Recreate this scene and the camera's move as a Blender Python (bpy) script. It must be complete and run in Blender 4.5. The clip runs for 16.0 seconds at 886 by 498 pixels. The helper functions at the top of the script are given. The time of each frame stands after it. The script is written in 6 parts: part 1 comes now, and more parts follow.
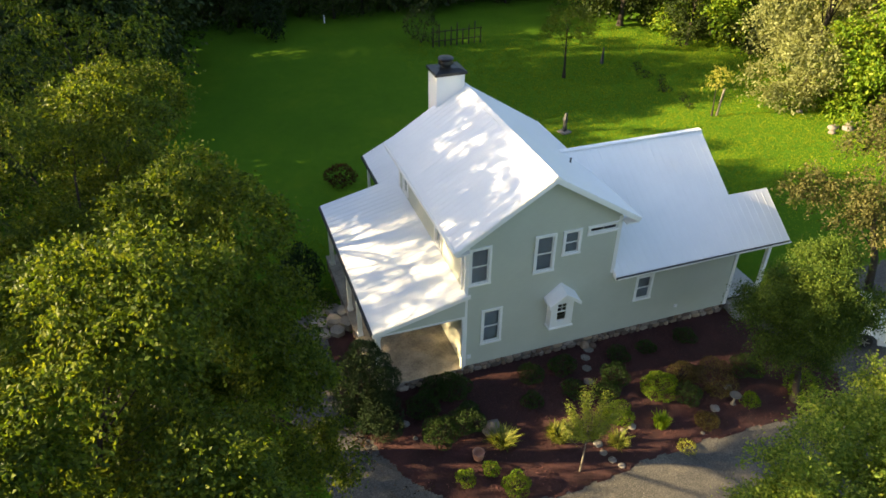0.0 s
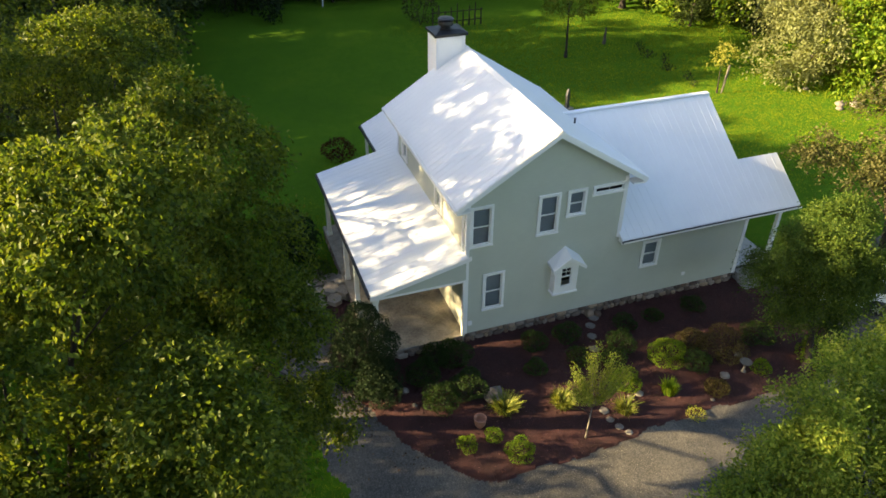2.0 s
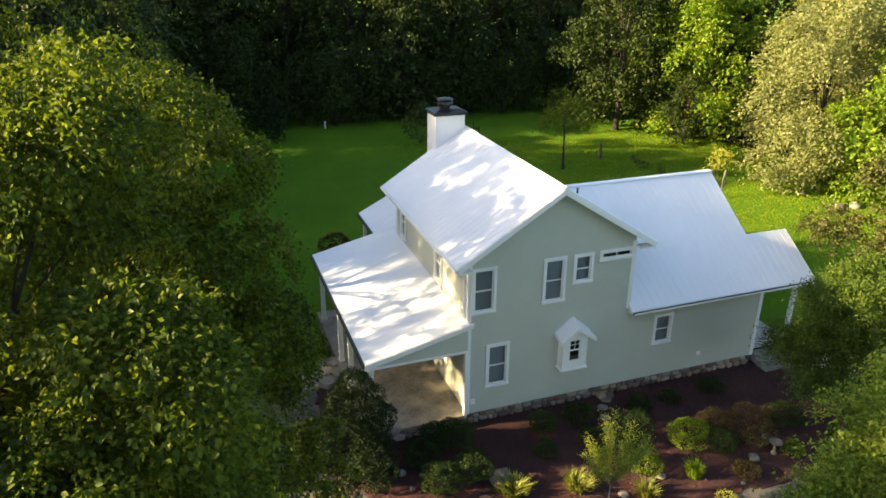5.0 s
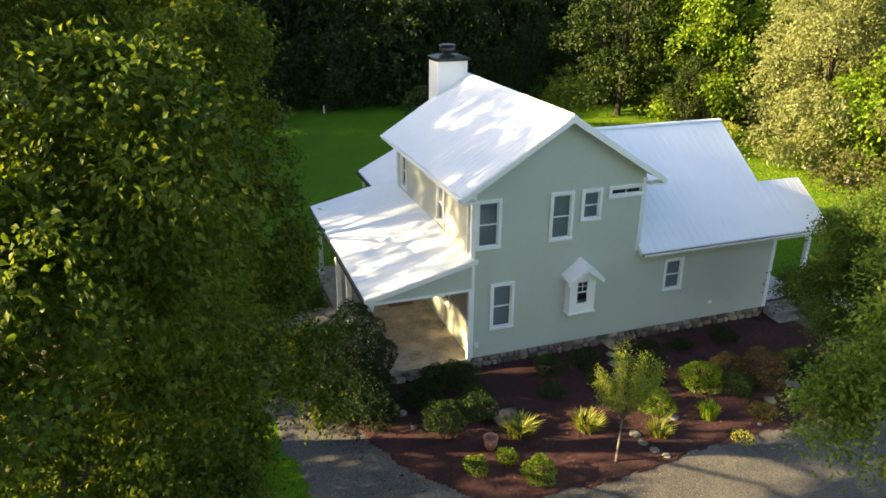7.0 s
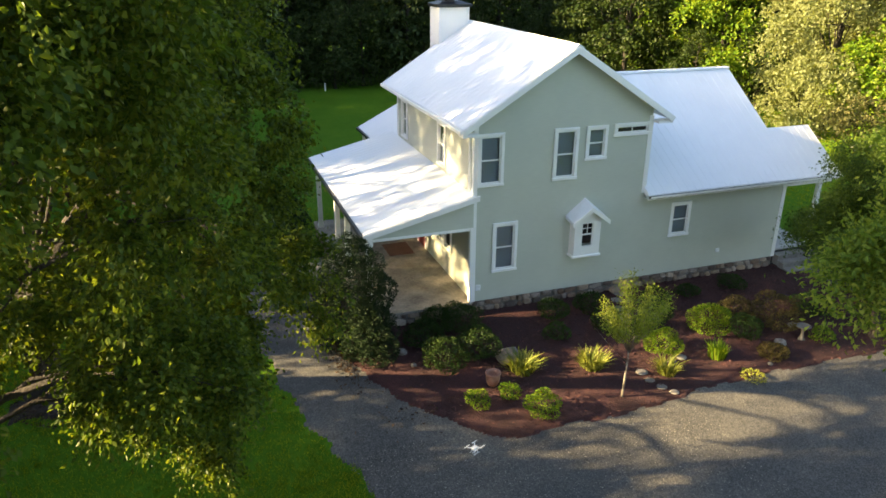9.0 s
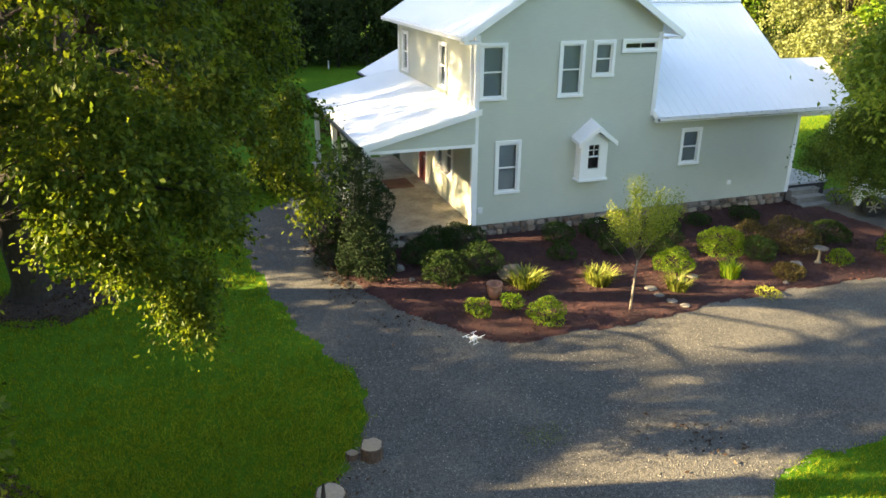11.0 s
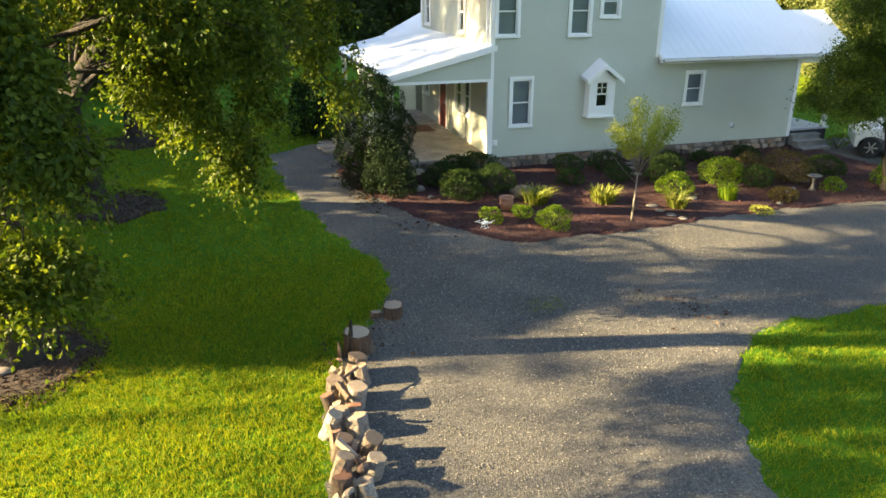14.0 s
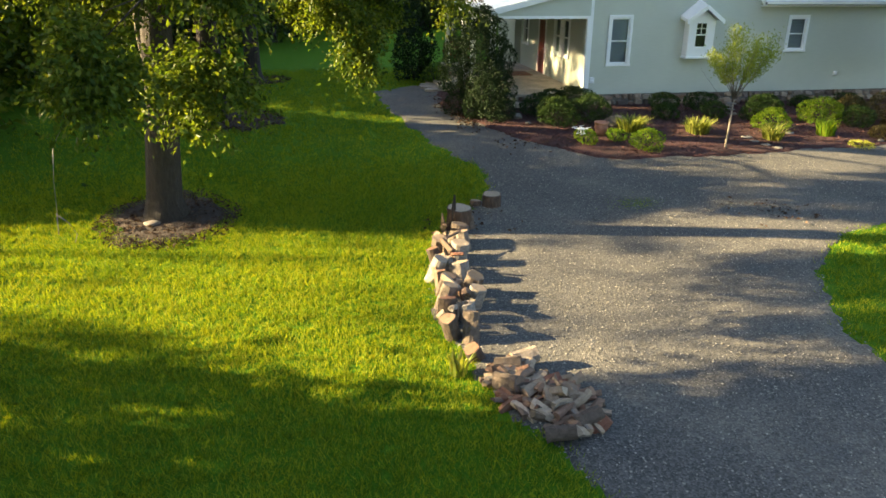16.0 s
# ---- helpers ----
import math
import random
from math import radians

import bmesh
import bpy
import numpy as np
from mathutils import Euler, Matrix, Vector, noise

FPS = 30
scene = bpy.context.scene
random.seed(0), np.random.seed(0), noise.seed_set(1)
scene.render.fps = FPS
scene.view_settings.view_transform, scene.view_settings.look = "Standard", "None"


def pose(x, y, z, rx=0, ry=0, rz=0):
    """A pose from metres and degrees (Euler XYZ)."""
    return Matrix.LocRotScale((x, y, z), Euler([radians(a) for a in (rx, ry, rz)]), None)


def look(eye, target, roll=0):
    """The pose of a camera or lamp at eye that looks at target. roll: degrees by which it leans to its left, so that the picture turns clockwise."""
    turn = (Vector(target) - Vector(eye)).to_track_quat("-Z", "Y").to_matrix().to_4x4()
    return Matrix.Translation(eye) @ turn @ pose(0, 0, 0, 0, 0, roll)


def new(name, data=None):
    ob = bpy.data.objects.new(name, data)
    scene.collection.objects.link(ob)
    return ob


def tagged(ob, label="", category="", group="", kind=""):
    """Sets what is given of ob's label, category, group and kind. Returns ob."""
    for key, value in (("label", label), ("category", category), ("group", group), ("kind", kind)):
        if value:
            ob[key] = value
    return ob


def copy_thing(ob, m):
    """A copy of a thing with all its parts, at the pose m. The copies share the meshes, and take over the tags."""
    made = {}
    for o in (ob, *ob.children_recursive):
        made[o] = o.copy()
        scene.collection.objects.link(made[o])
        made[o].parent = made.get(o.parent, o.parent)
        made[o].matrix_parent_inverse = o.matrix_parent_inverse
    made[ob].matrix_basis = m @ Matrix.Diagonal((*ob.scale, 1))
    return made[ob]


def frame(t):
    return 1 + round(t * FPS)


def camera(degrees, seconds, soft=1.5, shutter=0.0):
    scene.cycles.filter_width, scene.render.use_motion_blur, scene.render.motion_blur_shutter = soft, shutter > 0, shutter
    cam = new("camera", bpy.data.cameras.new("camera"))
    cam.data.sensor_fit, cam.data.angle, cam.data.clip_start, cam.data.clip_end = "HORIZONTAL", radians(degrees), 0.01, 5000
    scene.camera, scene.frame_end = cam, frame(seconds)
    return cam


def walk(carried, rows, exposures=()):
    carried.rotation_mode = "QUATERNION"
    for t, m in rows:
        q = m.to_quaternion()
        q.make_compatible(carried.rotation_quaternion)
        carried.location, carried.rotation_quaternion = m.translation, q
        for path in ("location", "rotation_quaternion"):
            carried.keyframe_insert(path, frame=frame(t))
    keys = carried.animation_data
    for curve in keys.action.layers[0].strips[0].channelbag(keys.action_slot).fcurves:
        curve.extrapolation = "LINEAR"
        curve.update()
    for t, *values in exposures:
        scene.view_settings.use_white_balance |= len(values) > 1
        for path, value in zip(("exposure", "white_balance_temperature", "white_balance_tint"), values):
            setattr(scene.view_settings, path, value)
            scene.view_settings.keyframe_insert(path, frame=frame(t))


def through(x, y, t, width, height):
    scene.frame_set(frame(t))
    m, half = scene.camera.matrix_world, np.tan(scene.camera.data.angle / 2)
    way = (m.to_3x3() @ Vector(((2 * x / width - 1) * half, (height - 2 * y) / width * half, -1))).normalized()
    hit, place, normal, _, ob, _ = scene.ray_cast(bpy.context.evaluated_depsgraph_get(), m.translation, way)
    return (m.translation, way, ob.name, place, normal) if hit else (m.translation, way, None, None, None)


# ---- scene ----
cam = camera(62.8, 16.0, 1.6)
PATH = [
    (0, (-7.702, -19.061, 19.447), (-7.144, -17.506, 18.32), 0.6),
    (0.5, (-7.687, -19.067, 19.031), (-7.13, -17.51, 17.905), 0.5),
    (1, (-7.703, -19.103, 18.597), (-7.146, -17.545, 17.474), 0.5),
    (1.5, (-7.702, -19.116, 18.176), (-7.145, -17.558, 17.053), 0.5),
    (2, (-7.702, -19.103, 17.794), (-7.144, -17.546, 16.668), 0.5),
    (2.5, (-7.714, -19.12, 17.393), (-7.157, -17.564, 16.268), 0.5),
    (3, (-7.714, -19.094, 16.977), (-7.15, -17.52, 15.879), 0.5),
    (3.5, (-7.735, -19.076, 16.58), (-7.149, -17.445, 15.582), 0.6),
    (6, (-7.861, -19.319, 13.508), (-7.232, -17.571, 12.768), 0.3),
    (6.5, (-7.915, -19.278, 12.859), (-7.283, -17.532, 12.116), 0.4),
    (7, (-7.911, -19.266, 12.223), (-7.281, -17.521, 11.476), 0.5),
    (7.5, (-7.893, -19.314, 11.654), (-7.267, -17.569, 10.902), 0.4),
    (8, (-7.938, -19.263, 11.163), (-7.308, -17.52, 10.412), 0.4),
    (8.5, (-7.921, -19.34, 10.897), (-7.295, -17.595, 10.147), 0.4),
    (9, (-7.893, -19.425, 10.293), (-7.271, -17.679, 9.541), 0.4),
    (9.5, (-7.885, -19.471, 9.365), (-7.264, -17.723, 8.619), 0.5),
    (10, (-7.779, -19.539, 8.546), (-7.166, -17.785, 7.808), 0.4),
    (12.5, (-7.806, -20.324, 6.796), (-7.195, -18.563, 6.071), 0.5),
    (13, (-7.925, -20.956, 6.634), (-7.322, -19.191, 5.913), 0.2),
    (13.5, (-8.125, -21.64, 6.296), (-7.533, -19.87, 5.575), 0.1),
    (14, (-8.399, -22.123, 5.747), (-7.848, -20.339, 5.033), 0.2),
    (14.5, (-8.683, -22.923, 5.327), (-8.226, -21.113, 4.609), 0.4),
    (15, (-8.99, -23.572, 4.885), (-8.584, -21.753, 4.161), 0.7),
    (15.5, (-9.113, -23.826, 4.395), (-8.77, -21.992, 3.673), 0.5),
    (16, (-9.168, -23.906, 3.995), (-8.839, -22.07, 3.272), 0.5),
]
walk(cam, [(t, look(eye, target, roll)) for t, eye, target, roll in PATH],
     exposures=[(0, 2.34, 6900, 11), (6.5, 2.53, 6900, 11), (9.5, 2.85, 6900, 11), (12.5, 3.3, 6800, 9), (14.5, 2.99, 6750, 9), (16, 2.94, 6700, 8)])

# ---- light ----
SUN_TRAVEL = Vector((0.93, -0.185, -0.34)).normalized()
TO_SUN = -SUN_TRAVEL
sun_elev = math.asin(TO_SUN.z)
world = bpy.data.worlds.new("sky")
scene.world = world
world.use_nodes = True
wn = world.node_tree
wn.nodes.clear()
w_out = wn.nodes.new("ShaderNodeOutputWorld")
w_bg = wn.nodes.new("ShaderNodeBackground")
w_sky = wn.nodes.new("ShaderNodeTexSky")
w_sky.sky_type = "NISHITA"
w_sky.sun_disc = False
w_sky.dust_density = 1.6
w_sky.ozone_density = 1.0
w_sky.sun_elevation = sun_elev
w_sky.sun_rotation = math.atan2(TO_SUN.x, TO_SUN.y)
w_bg.inputs["Strength"].default_value = 0.069
wn.links.new(w_sky.outputs["Color"], w_bg.inputs["Color"])
wn.links.new(w_bg.outputs["Background"], w_out.inputs["Surface"])
sun_data = bpy.data.lights.new("sun", "SUN")
sun_data.energy = 5.0
sun_data.angle = radians(0.6)
sun_data.color = (1.0, 0.785, 0.44)
sun = new("sun", sun_data)
sun.matrix_world = look((0, 0, 60), Vector((0, 0, 60)) + SUN_TRAVEL)


# ---- materials ----
def mat(name, rough=0.8, metal=0.0):
    m = bpy.data.materials.new(name)
    m.use_nodes = True
    nt = m.node_tree
    b = nt.nodes["Principled BSDF"]
    b.inputs["Roughness"].default_value = rough
    b.inputs["Metallic"].default_value = metal
    return m, nt, b


def node(nt, kind, **values):
    n = nt.nodes.new(kind)
    for key, value in values.items():
        n.inputs[key.replace("_", " ")].default_value = value
    return n


def coords(nt):
    return nt.nodes.new("ShaderNodeNewGeometry").outputs["Position"]


def noise_tex(nt, scale, detail=4.0, rough=0.6, vec=None):
    n = node(nt, "ShaderNodeTexNoise", Scale=scale, Detail=detail, Roughness=rough)
    nt.links.new(vec if vec is not None else coords(nt), n.inputs["Vector"])
    return n.outputs["Fac"]


def ramp(nt, fac, stops):
    r = nt.nodes.new("ShaderNodeValToRGB")
    el = r.color_ramp.elements
    while len(el) < len(stops):
        el.new(0.5)
    for e, (p, c) in zip(el, stops):
        e.position = p
        e.color = (*c, 1)
    nt.links.new(fac, r.inputs["Fac"])
    return r.outputs["Color"]


def mix(nt, fac, a, b, blend="MIX"):
    n = nt.nodes.new("ShaderNodeMix")
    n.data_type = "RGBA"
    n.blend_type = blend
    for sock, v in ((n.inputs[0], fac), (n.inputs[6], a), (n.inputs[7], b)):
        if isinstance(v, (int, float)):
            sock.default_value = v
        elif isinstance(v, tuple):
            sock.default_value = (*v, 1)
        else:
            nt.links.new(v, sock)
    return n.outputs[2]


def bump(nt, bsdf, height, strength=0.4, distance=0.01):
    n = node(nt, "ShaderNodeBump", Strength=strength, Distance=distance)
    nt.links.new(height, n.inputs["Height"])
    nt.links.new(n.outputs["Normal"], bsdf.inputs["Normal"])


def plain(name, dark, light, rough=0.7, metal=0.0, scale=3.0, grain=60.0, relief=0.15, depth=0.004):
    """A surface whose colour wanders between two tones at two scales, with fine relief."""
    m, nt, b = mat(name, rough, metal)
    broad = noise_tex(nt, scale, 5)
    fine = noise_tex(nt, grain, 3)
    tone = mix(nt, 0.35, broad, fine)
    nt.links.new(ramp(nt, tone, [(0.3, dark), (0.7, light)]), b.inputs["Base Color"])
    bump(nt, b, fine, relief, depth)
    return m


def leafy(name, low, mid, high, through=0.5, rough=0.5):
    """Leaves: a tone for each leaf, patches of age, light that shines through."""
    m, nt, b = mat(name, rough)
    b.inputs["Specular IOR Level"].default_value = 0.15
    isl = nt.nodes.new("ShaderNodeNewGeometry").outputs["Random Per Island"]
    patch = noise_tex(nt, 0.55, 2)
    tone = mix(nt, 0.45, isl, patch)
    col = ramp(nt, tone, [(0.2, low), (0.5, mid), (0.82, high)])
    nt.links.new(col, b.inputs["Base Color"])
    tr = nt.nodes.new("ShaderNodeBsdfTranslucent")
    warm = mix(nt, 1.0, col, (1.0, 0.95, 0.35), "MULTIPLY")
    nt.links.new(warm, tr.inputs["Color"])
    ms = nt.nodes.new("ShaderNodeMixShader")
    ms.inputs[0].default_value = through
    out = nt.nodes["Material Output"]
    nt.links.new(b.outputs[0], ms.inputs[1])
    nt.links.new(tr.outputs[0], ms.inputs[2])
    nt.links.new(ms.outputs[0], out.inputs["Surface"])
    return m


M_LEAF = leafy("leaf_green", (0.035, 0.064, 0.01), (0.09, 0.139, 0.018), (0.19, 0.22, 0.032), 0.56, 0.42)
# mid green lowered in tone, so sunlit woodland trees look shaded
M_LEAF_MID_SHADED = leafy("leaf_mid_green_shaded", (0.013, 0.027, 0.006), (0.026, 0.046, 0.009), (0.054, 0.075, 0.014), 0.3)
M_LEAF_DARK = leafy("leaf_deep_green", (0.03, 0.064, 0.011), (0.068, 0.118, 0.018), (0.15, 0.2, 0.03), 0.4)
M_LEAF_SHRUB = leafy("leaf_shrub_green", (0.014, 0.032, 0.008), (0.03, 0.058, 0.012), (0.062, 0.098, 0.02), 0.25)
M_LEAF_HOLLY = leafy("leaf_holly", (0.008, 0.019, 0.007), (0.014, 0.029, 0.009), (0.026, 0.045, 0.014), 0.15, 0.6)
M_LEAF_LIME = leafy("leaf_lime", (0.06, 0.13, 0.010), (0.14, 0.24, 0.018), (0.28, 0.34, 0.035))
M_LEAF_PALE = leafy("leaf_pale_olive", (0.15, 0.175, 0.062), (0.225, 0.25, 0.1), (0.30, 0.325, 0.15))
M_LEAF_YELLOW = leafy("leaf_yellow_green", (0.19, 0.22, 0.03), (0.34, 0.36, 0.06), (0.48, 0.46, 0.12))
M_LEAF_FEATHER = leafy("leaf_feathery", (0.13, 0.19, 0.028), (0.25, 0.31, 0.052), (0.4, 0.43, 0.088))
M_LEAF_IRIS = leafy("leaf_iris", (0.07, 0.1, 0.018), (0.17, 0.2, 0.035), (0.36, 0.35, 0.09), 0.4)
M_LEAF_FRESH = leafy("leaf_fresh", (0.075, 0.13, 0.02), (0.18, 0.26, 0.035), (0.36, 0.4, 0.065), 0.5)
M_LEAF_DUSK = leafy("leaf_dull_olive", (0.035, 0.042, 0.012), (0.08, 0.085, 0.026), (0.2, 0.185, 0.07), 0.4)
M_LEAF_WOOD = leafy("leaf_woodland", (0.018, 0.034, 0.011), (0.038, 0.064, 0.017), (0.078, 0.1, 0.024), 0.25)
M_LEAF_BROWN = leafy("leaf_bronze", (0.045, 0.036, 0.016), (0.1, 0.083, 0.035), (0.17, 0.14, 0.062))
M_LEAF_RED = leafy("leaf_dark_red", (0.03, 0.008, 0.008), (0.06, 0.014, 0.012), (0.09, 0.03, 0.02))
M_GRASS = leafy("grass_blade", (0.085, 0.17, 0.011), (0.2, 0.272, 0.016), (0.38, 0.375, 0.026), 0.5, 0.7)


def bark_material(name, dark, light):
    m, nt, b = mat(name, 0.9)
    mp = node(nt, "ShaderNodeMapping", Scale=(9, 9, 1.6))
    nt.links.new(coords(nt), mp.inputs["Vector"])
    ridges = noise_tex(nt, 2.2, 6, 0.65, mp.outputs["Vector"])
    broad = noise_tex(nt, 1.1, 3)
    nt.links.new(ramp(nt, mix(nt, 0.3, ridges, broad), [(0.35, dark), (0.65, light)]), b.inputs["Base Color"])
    bump(nt, b, ridges, 1.0, 0.06)
    return m


M_BARK = bark_material("bark", (0.013, 0.01, 0.008), (0.05, 0.038, 0.029))
M_BARK_PALE = bark_material("bark_pale", (0.12, 0.10, 0.08), (0.30, 0.26, 0.21))


def lawn_material():
    m, nt, b = mat("lawn", 0.95)
    b.inputs["Specular IOR Level"].default_value = 0.1
    broad = noise_tex(nt, 0.22, 4)
    mid = noise_tex(nt, 2.3, 5)
    fine = noise_tex(nt, 38, 4, 0.7)
    col = ramp(nt, mix(nt, 0.45, broad, mid), [(0.3, (0.024, 0.1, 0.005)), (0.5, (0.048, 0.15, 0.006)), (0.72, (0.125, 0.2, 0.009))])
    col = mix(nt, 0.55, col, ramp(nt, fine, [(0.3, (0.018, 0.07, 0.004)), (0.7, (0.14, 0.23, 0.01))]))
    nt.links.new(col, b.inputs["Base Color"])
    bump(nt, b, fine, 0.9, 0.04)
    return m


def gravel_material():
    m, nt, b = mat("gravel", 0.9)
    v = node(nt, "ShaderNodeTexVoronoi", Scale=42.0)
    nt.links.new(coords(nt), v.inputs["Vector"])
    stone = ramp(nt, v.outputs["Color"], [(0.1, (0.018, 0.018, 0.018)), (0.5, (0.078, 0.075, 0.071)), (0.9, (0.21, 0.197, 0.175))])
    broad = noise_tex(nt, 0.45, 5)
    fine = noise_tex(nt, 14, 5, 0.7)
    dirt = ramp(nt, mix(nt, 0.4, broad, fine), [(0.36, (0.031, 0.03, 0.03)), (0.52, (0.071, 0.066, 0.059)), (0.66, (0.195, 0.17, 0.132))])
    nt.links.new(mix(nt, 0.52, stone, dirt), b.inputs["Base Color"])
    h = mix(nt, 0.5, v.outputs["Distance"], fine)
    bump(nt, b, h, 0.8, 0.02)
    return m


def mulch_material():
    m, nt, b = mat("mulch", 0.95)
    mp = node(nt, "ShaderNodeMapping", Scale=(1.0, 2.4, 1.0), Rotation=(0, 0, 0.6))
    nt.links.new(coords(nt), mp.inputs["Vector"])
    chips = noise_tex(nt, 26, 5, 0.75, mp.outputs["Vector"])
    broad = noise_tex(nt, 0.8, 4)
    col = ramp(nt, mix(nt, 0.35, chips, broad), [(0.33, (0.012, 0.004, 0.005)), (0.5, (0.045, 0.0125, 0.0128)), (0.68, (0.11, 0.036, 0.033))])
    nt.links.new(col, b.inputs["Base Color"])
    bump(nt, b, chips, 1.0, 0.05)
    return m


M_LAWN, M_GRAVEL, M_MULCH = lawn_material(), gravel_material(), mulch_material()
M_MULCH_BROWN = plain("wood_chip_mulch", (0.014, 0.009, 0.007), (0.058, 0.038, 0.027), 0.95, 0, 1.5, 30, 1.0, 0.05)


def siding_material():
    m, nt, b = mat("painted_siding", 0.6)
    mp = node(nt, "ShaderNodeMapping", Scale=(0.35, 0.35, 5.0))
    nt.links.new(coords(nt), mp.inputs["Vector"])
    grain = noise_tex(nt, 9, 5, 0.6, mp.outputs["Vector"])
    broad = noise_tex(nt, 0.6, 3)
    col = ramp(nt, mix(nt, 0.5, grain, broad), [(0.3, (0.455, 0.475, 0.405)), (0.7, (0.535, 0.555, 0.475))])
    nt.links.new(col, b.inputs["Base Color"])
    bump(nt, b, grain, 0.15, 0.004)
    return m


def roof_material():
    m, nt, b = mat("painted_roof_metal", 0.42)
    broad = noise_tex(nt, 0.9, 5)
    fine = noise_tex(nt, 25, 3)
    nt.links.new(ramp(nt, mix(nt, 0.3, broad, fine), [(0.3, (0.76, 0.78, 0.81)), (0.7, (0.83, 0.845, 0.865))]), b.inputs["Base Color"])
    nt.links.new(ramp(nt, broad, [(0.3, (0.34, 0.34, 0.34)), (0.7, (0.55, 0.55, 0.55))]), b.inputs["Roughness"])
    bump(nt, b, broad, 0.2, 0.02)
    return m


M_SIDING, M_ROOF = siding_material(), roof_material()
M_TRIM = plain("white_trim_paint", (0.82, 0.82, 0.80), (0.88, 0.88, 0.865), 0.5, 0, 1.3, 50, 0.08)
M_DOOR = plain("red_door_paint", (0.13, 0.015, 0.012), (0.21, 0.028, 0.02), 0.4)
M_DARK_METAL = plain("dark_metal", (0.025, 0.027, 0.03), (0.06, 0.062, 0.066), 0.4, 0.8)
M_BLACK = plain("black_rubber", (0.012, 0.012, 0.012), (0.03, 0.03, 0.03), 0.7)
M_BLIND = plain("window_blind", (0.17, 0.19, 0.215), (0.22, 0.24, 0.265), 0.8, 0, 1.0, 20)
M_ROOM = plain("room_dark", (0.02, 0.02, 0.022), (0.04, 0.04, 0.042), 0.9)
M_SLAB = plain("weathered_slab", (0.11, 0.092, 0.072), (0.42, 0.37, 0.295), 0.7, 0, 1.6, 14, 0.3, 0.006)
M_DECK = plain("painted_deck", (0.36, 0.36, 0.37), (0.47, 0.475, 0.48), 0.6, 0, 1.5, 30)
M_STEP = plain("weathered_step", (0.14, 0.135, 0.125), (0.29, 0.28, 0.265), 0.85, 0, 2.5, 30, 0.3)
M_MORTAR = plain("mortar", (0.13, 0.115, 0.10), (0.22, 0.20, 0.175), 0.95, 0, 4, 40, 0.5, 0.01)
M_TERRA = plain("terracotta", (0.27, 0.115, 0.07), (0.42, 0.21, 0.14), 0.85, 0, 6, 50, 0.3)
M_WHITE = plain("white_plastic", (0.72, 0.72, 0.72), (0.82, 0.82, 0.82), 0.35)
M_CAR = plain("white_car_paint", (0.70, 0.70, 0.69), (0.80, 0.80, 0.79), 0.25)
M_CHROME = plain("alloy", (0.5, 0.5, 0.5), (0.65, 0.65, 0.65), 0.3, 1.0)
M_LAMP = plain("lamp_lens", (0.6, 0.6, 0.58), (0.75, 0.75, 0.73), 0.15)
M_CANVAS = plain("green_canvas", (0.09, 0.15, 0.02), (0.17, 0.24, 0.035), 0.8)
M_BRONZE = plain("dark_stone", (0.03, 0.032, 0.035), (0.075, 0.075, 0.08), 0.7)
M_CONCRETE = plain("concrete", (0.085, 0.08, 0.072), (0.16, 0.148, 0.13), 0.9, 0, 5, 40, 0.4)


def stone_material(name, tones):
    m, nt, b = mat(name, 0.9)
    rnd = nt.nodes.new("ShaderNodeObjectInfo").outputs["Random"]
    base = ramp(nt, rnd, [(i / (len(tones) - 1), c) for i, c in enumerate(tones)])
    fine = noise_tex(nt, 12, 6, 0.7)
    nt.links.new(mix(nt, 0.55, base, ramp(nt, fine, [(0.3, (0.25, 0.25, 0.25)), (0.7, (1.0, 1.0, 1.0))]), "MULTIPLY"), b.inputs["Base Color"])
    bump(nt, b, fine, 0.7, 0.02)
    return m


M_STONE = stone_material("field_stone", [(0.46, 0.33, 0.22), (0.12, 0.09, 0.075), (0.56, 0.45, 0.35), (0.26, 0.155, 0.10), (0.42, 0.35, 0.29), (0.16, 0.105, 0.08), (0.50, 0.36, 0.24), (0.24, 0.19, 0.16)])
M_FLAG = stone_material("flagstone", [(0.3, 0.26, 0.21), (0.38, 0.33, 0.27), (0.26, 0.235, 0.2)])
M_BOULDER = stone_material("boulder", [(0.17, 0.15, 0.13), (0.25, 0.225, 0.20), (0.2, 0.16, 0.13)])


def wood_end_material():
    m, nt, b = mat("cut_wood", 0.85)
    rnd = nt.nodes.new("ShaderNodeObjectInfo").outputs["Random"]
    base = ramp(nt, rnd, [(0.0, (0.21, 0.085, 0.05)), (0.3, (0.27, 0.165, 0.11)), (0.55, (0.15, 0.105, 0.075)), (0.8, (0.34, 0.25, 0.17)), (1.0, (0.45, 0.37, 0.285))])
    fine = noise_tex(nt, 20, 5, 0.7)
    nt.links.new(mix(nt, 0.6, base, ramp(nt, fine, [(0.3, (0.45, 0.42, 0.40)), (0.7, (1, 1, 1))]), "MULTIPLY"), b.inputs["Base Color"])
    bump(nt, b, fine, 0.9, 0.03)
    return m


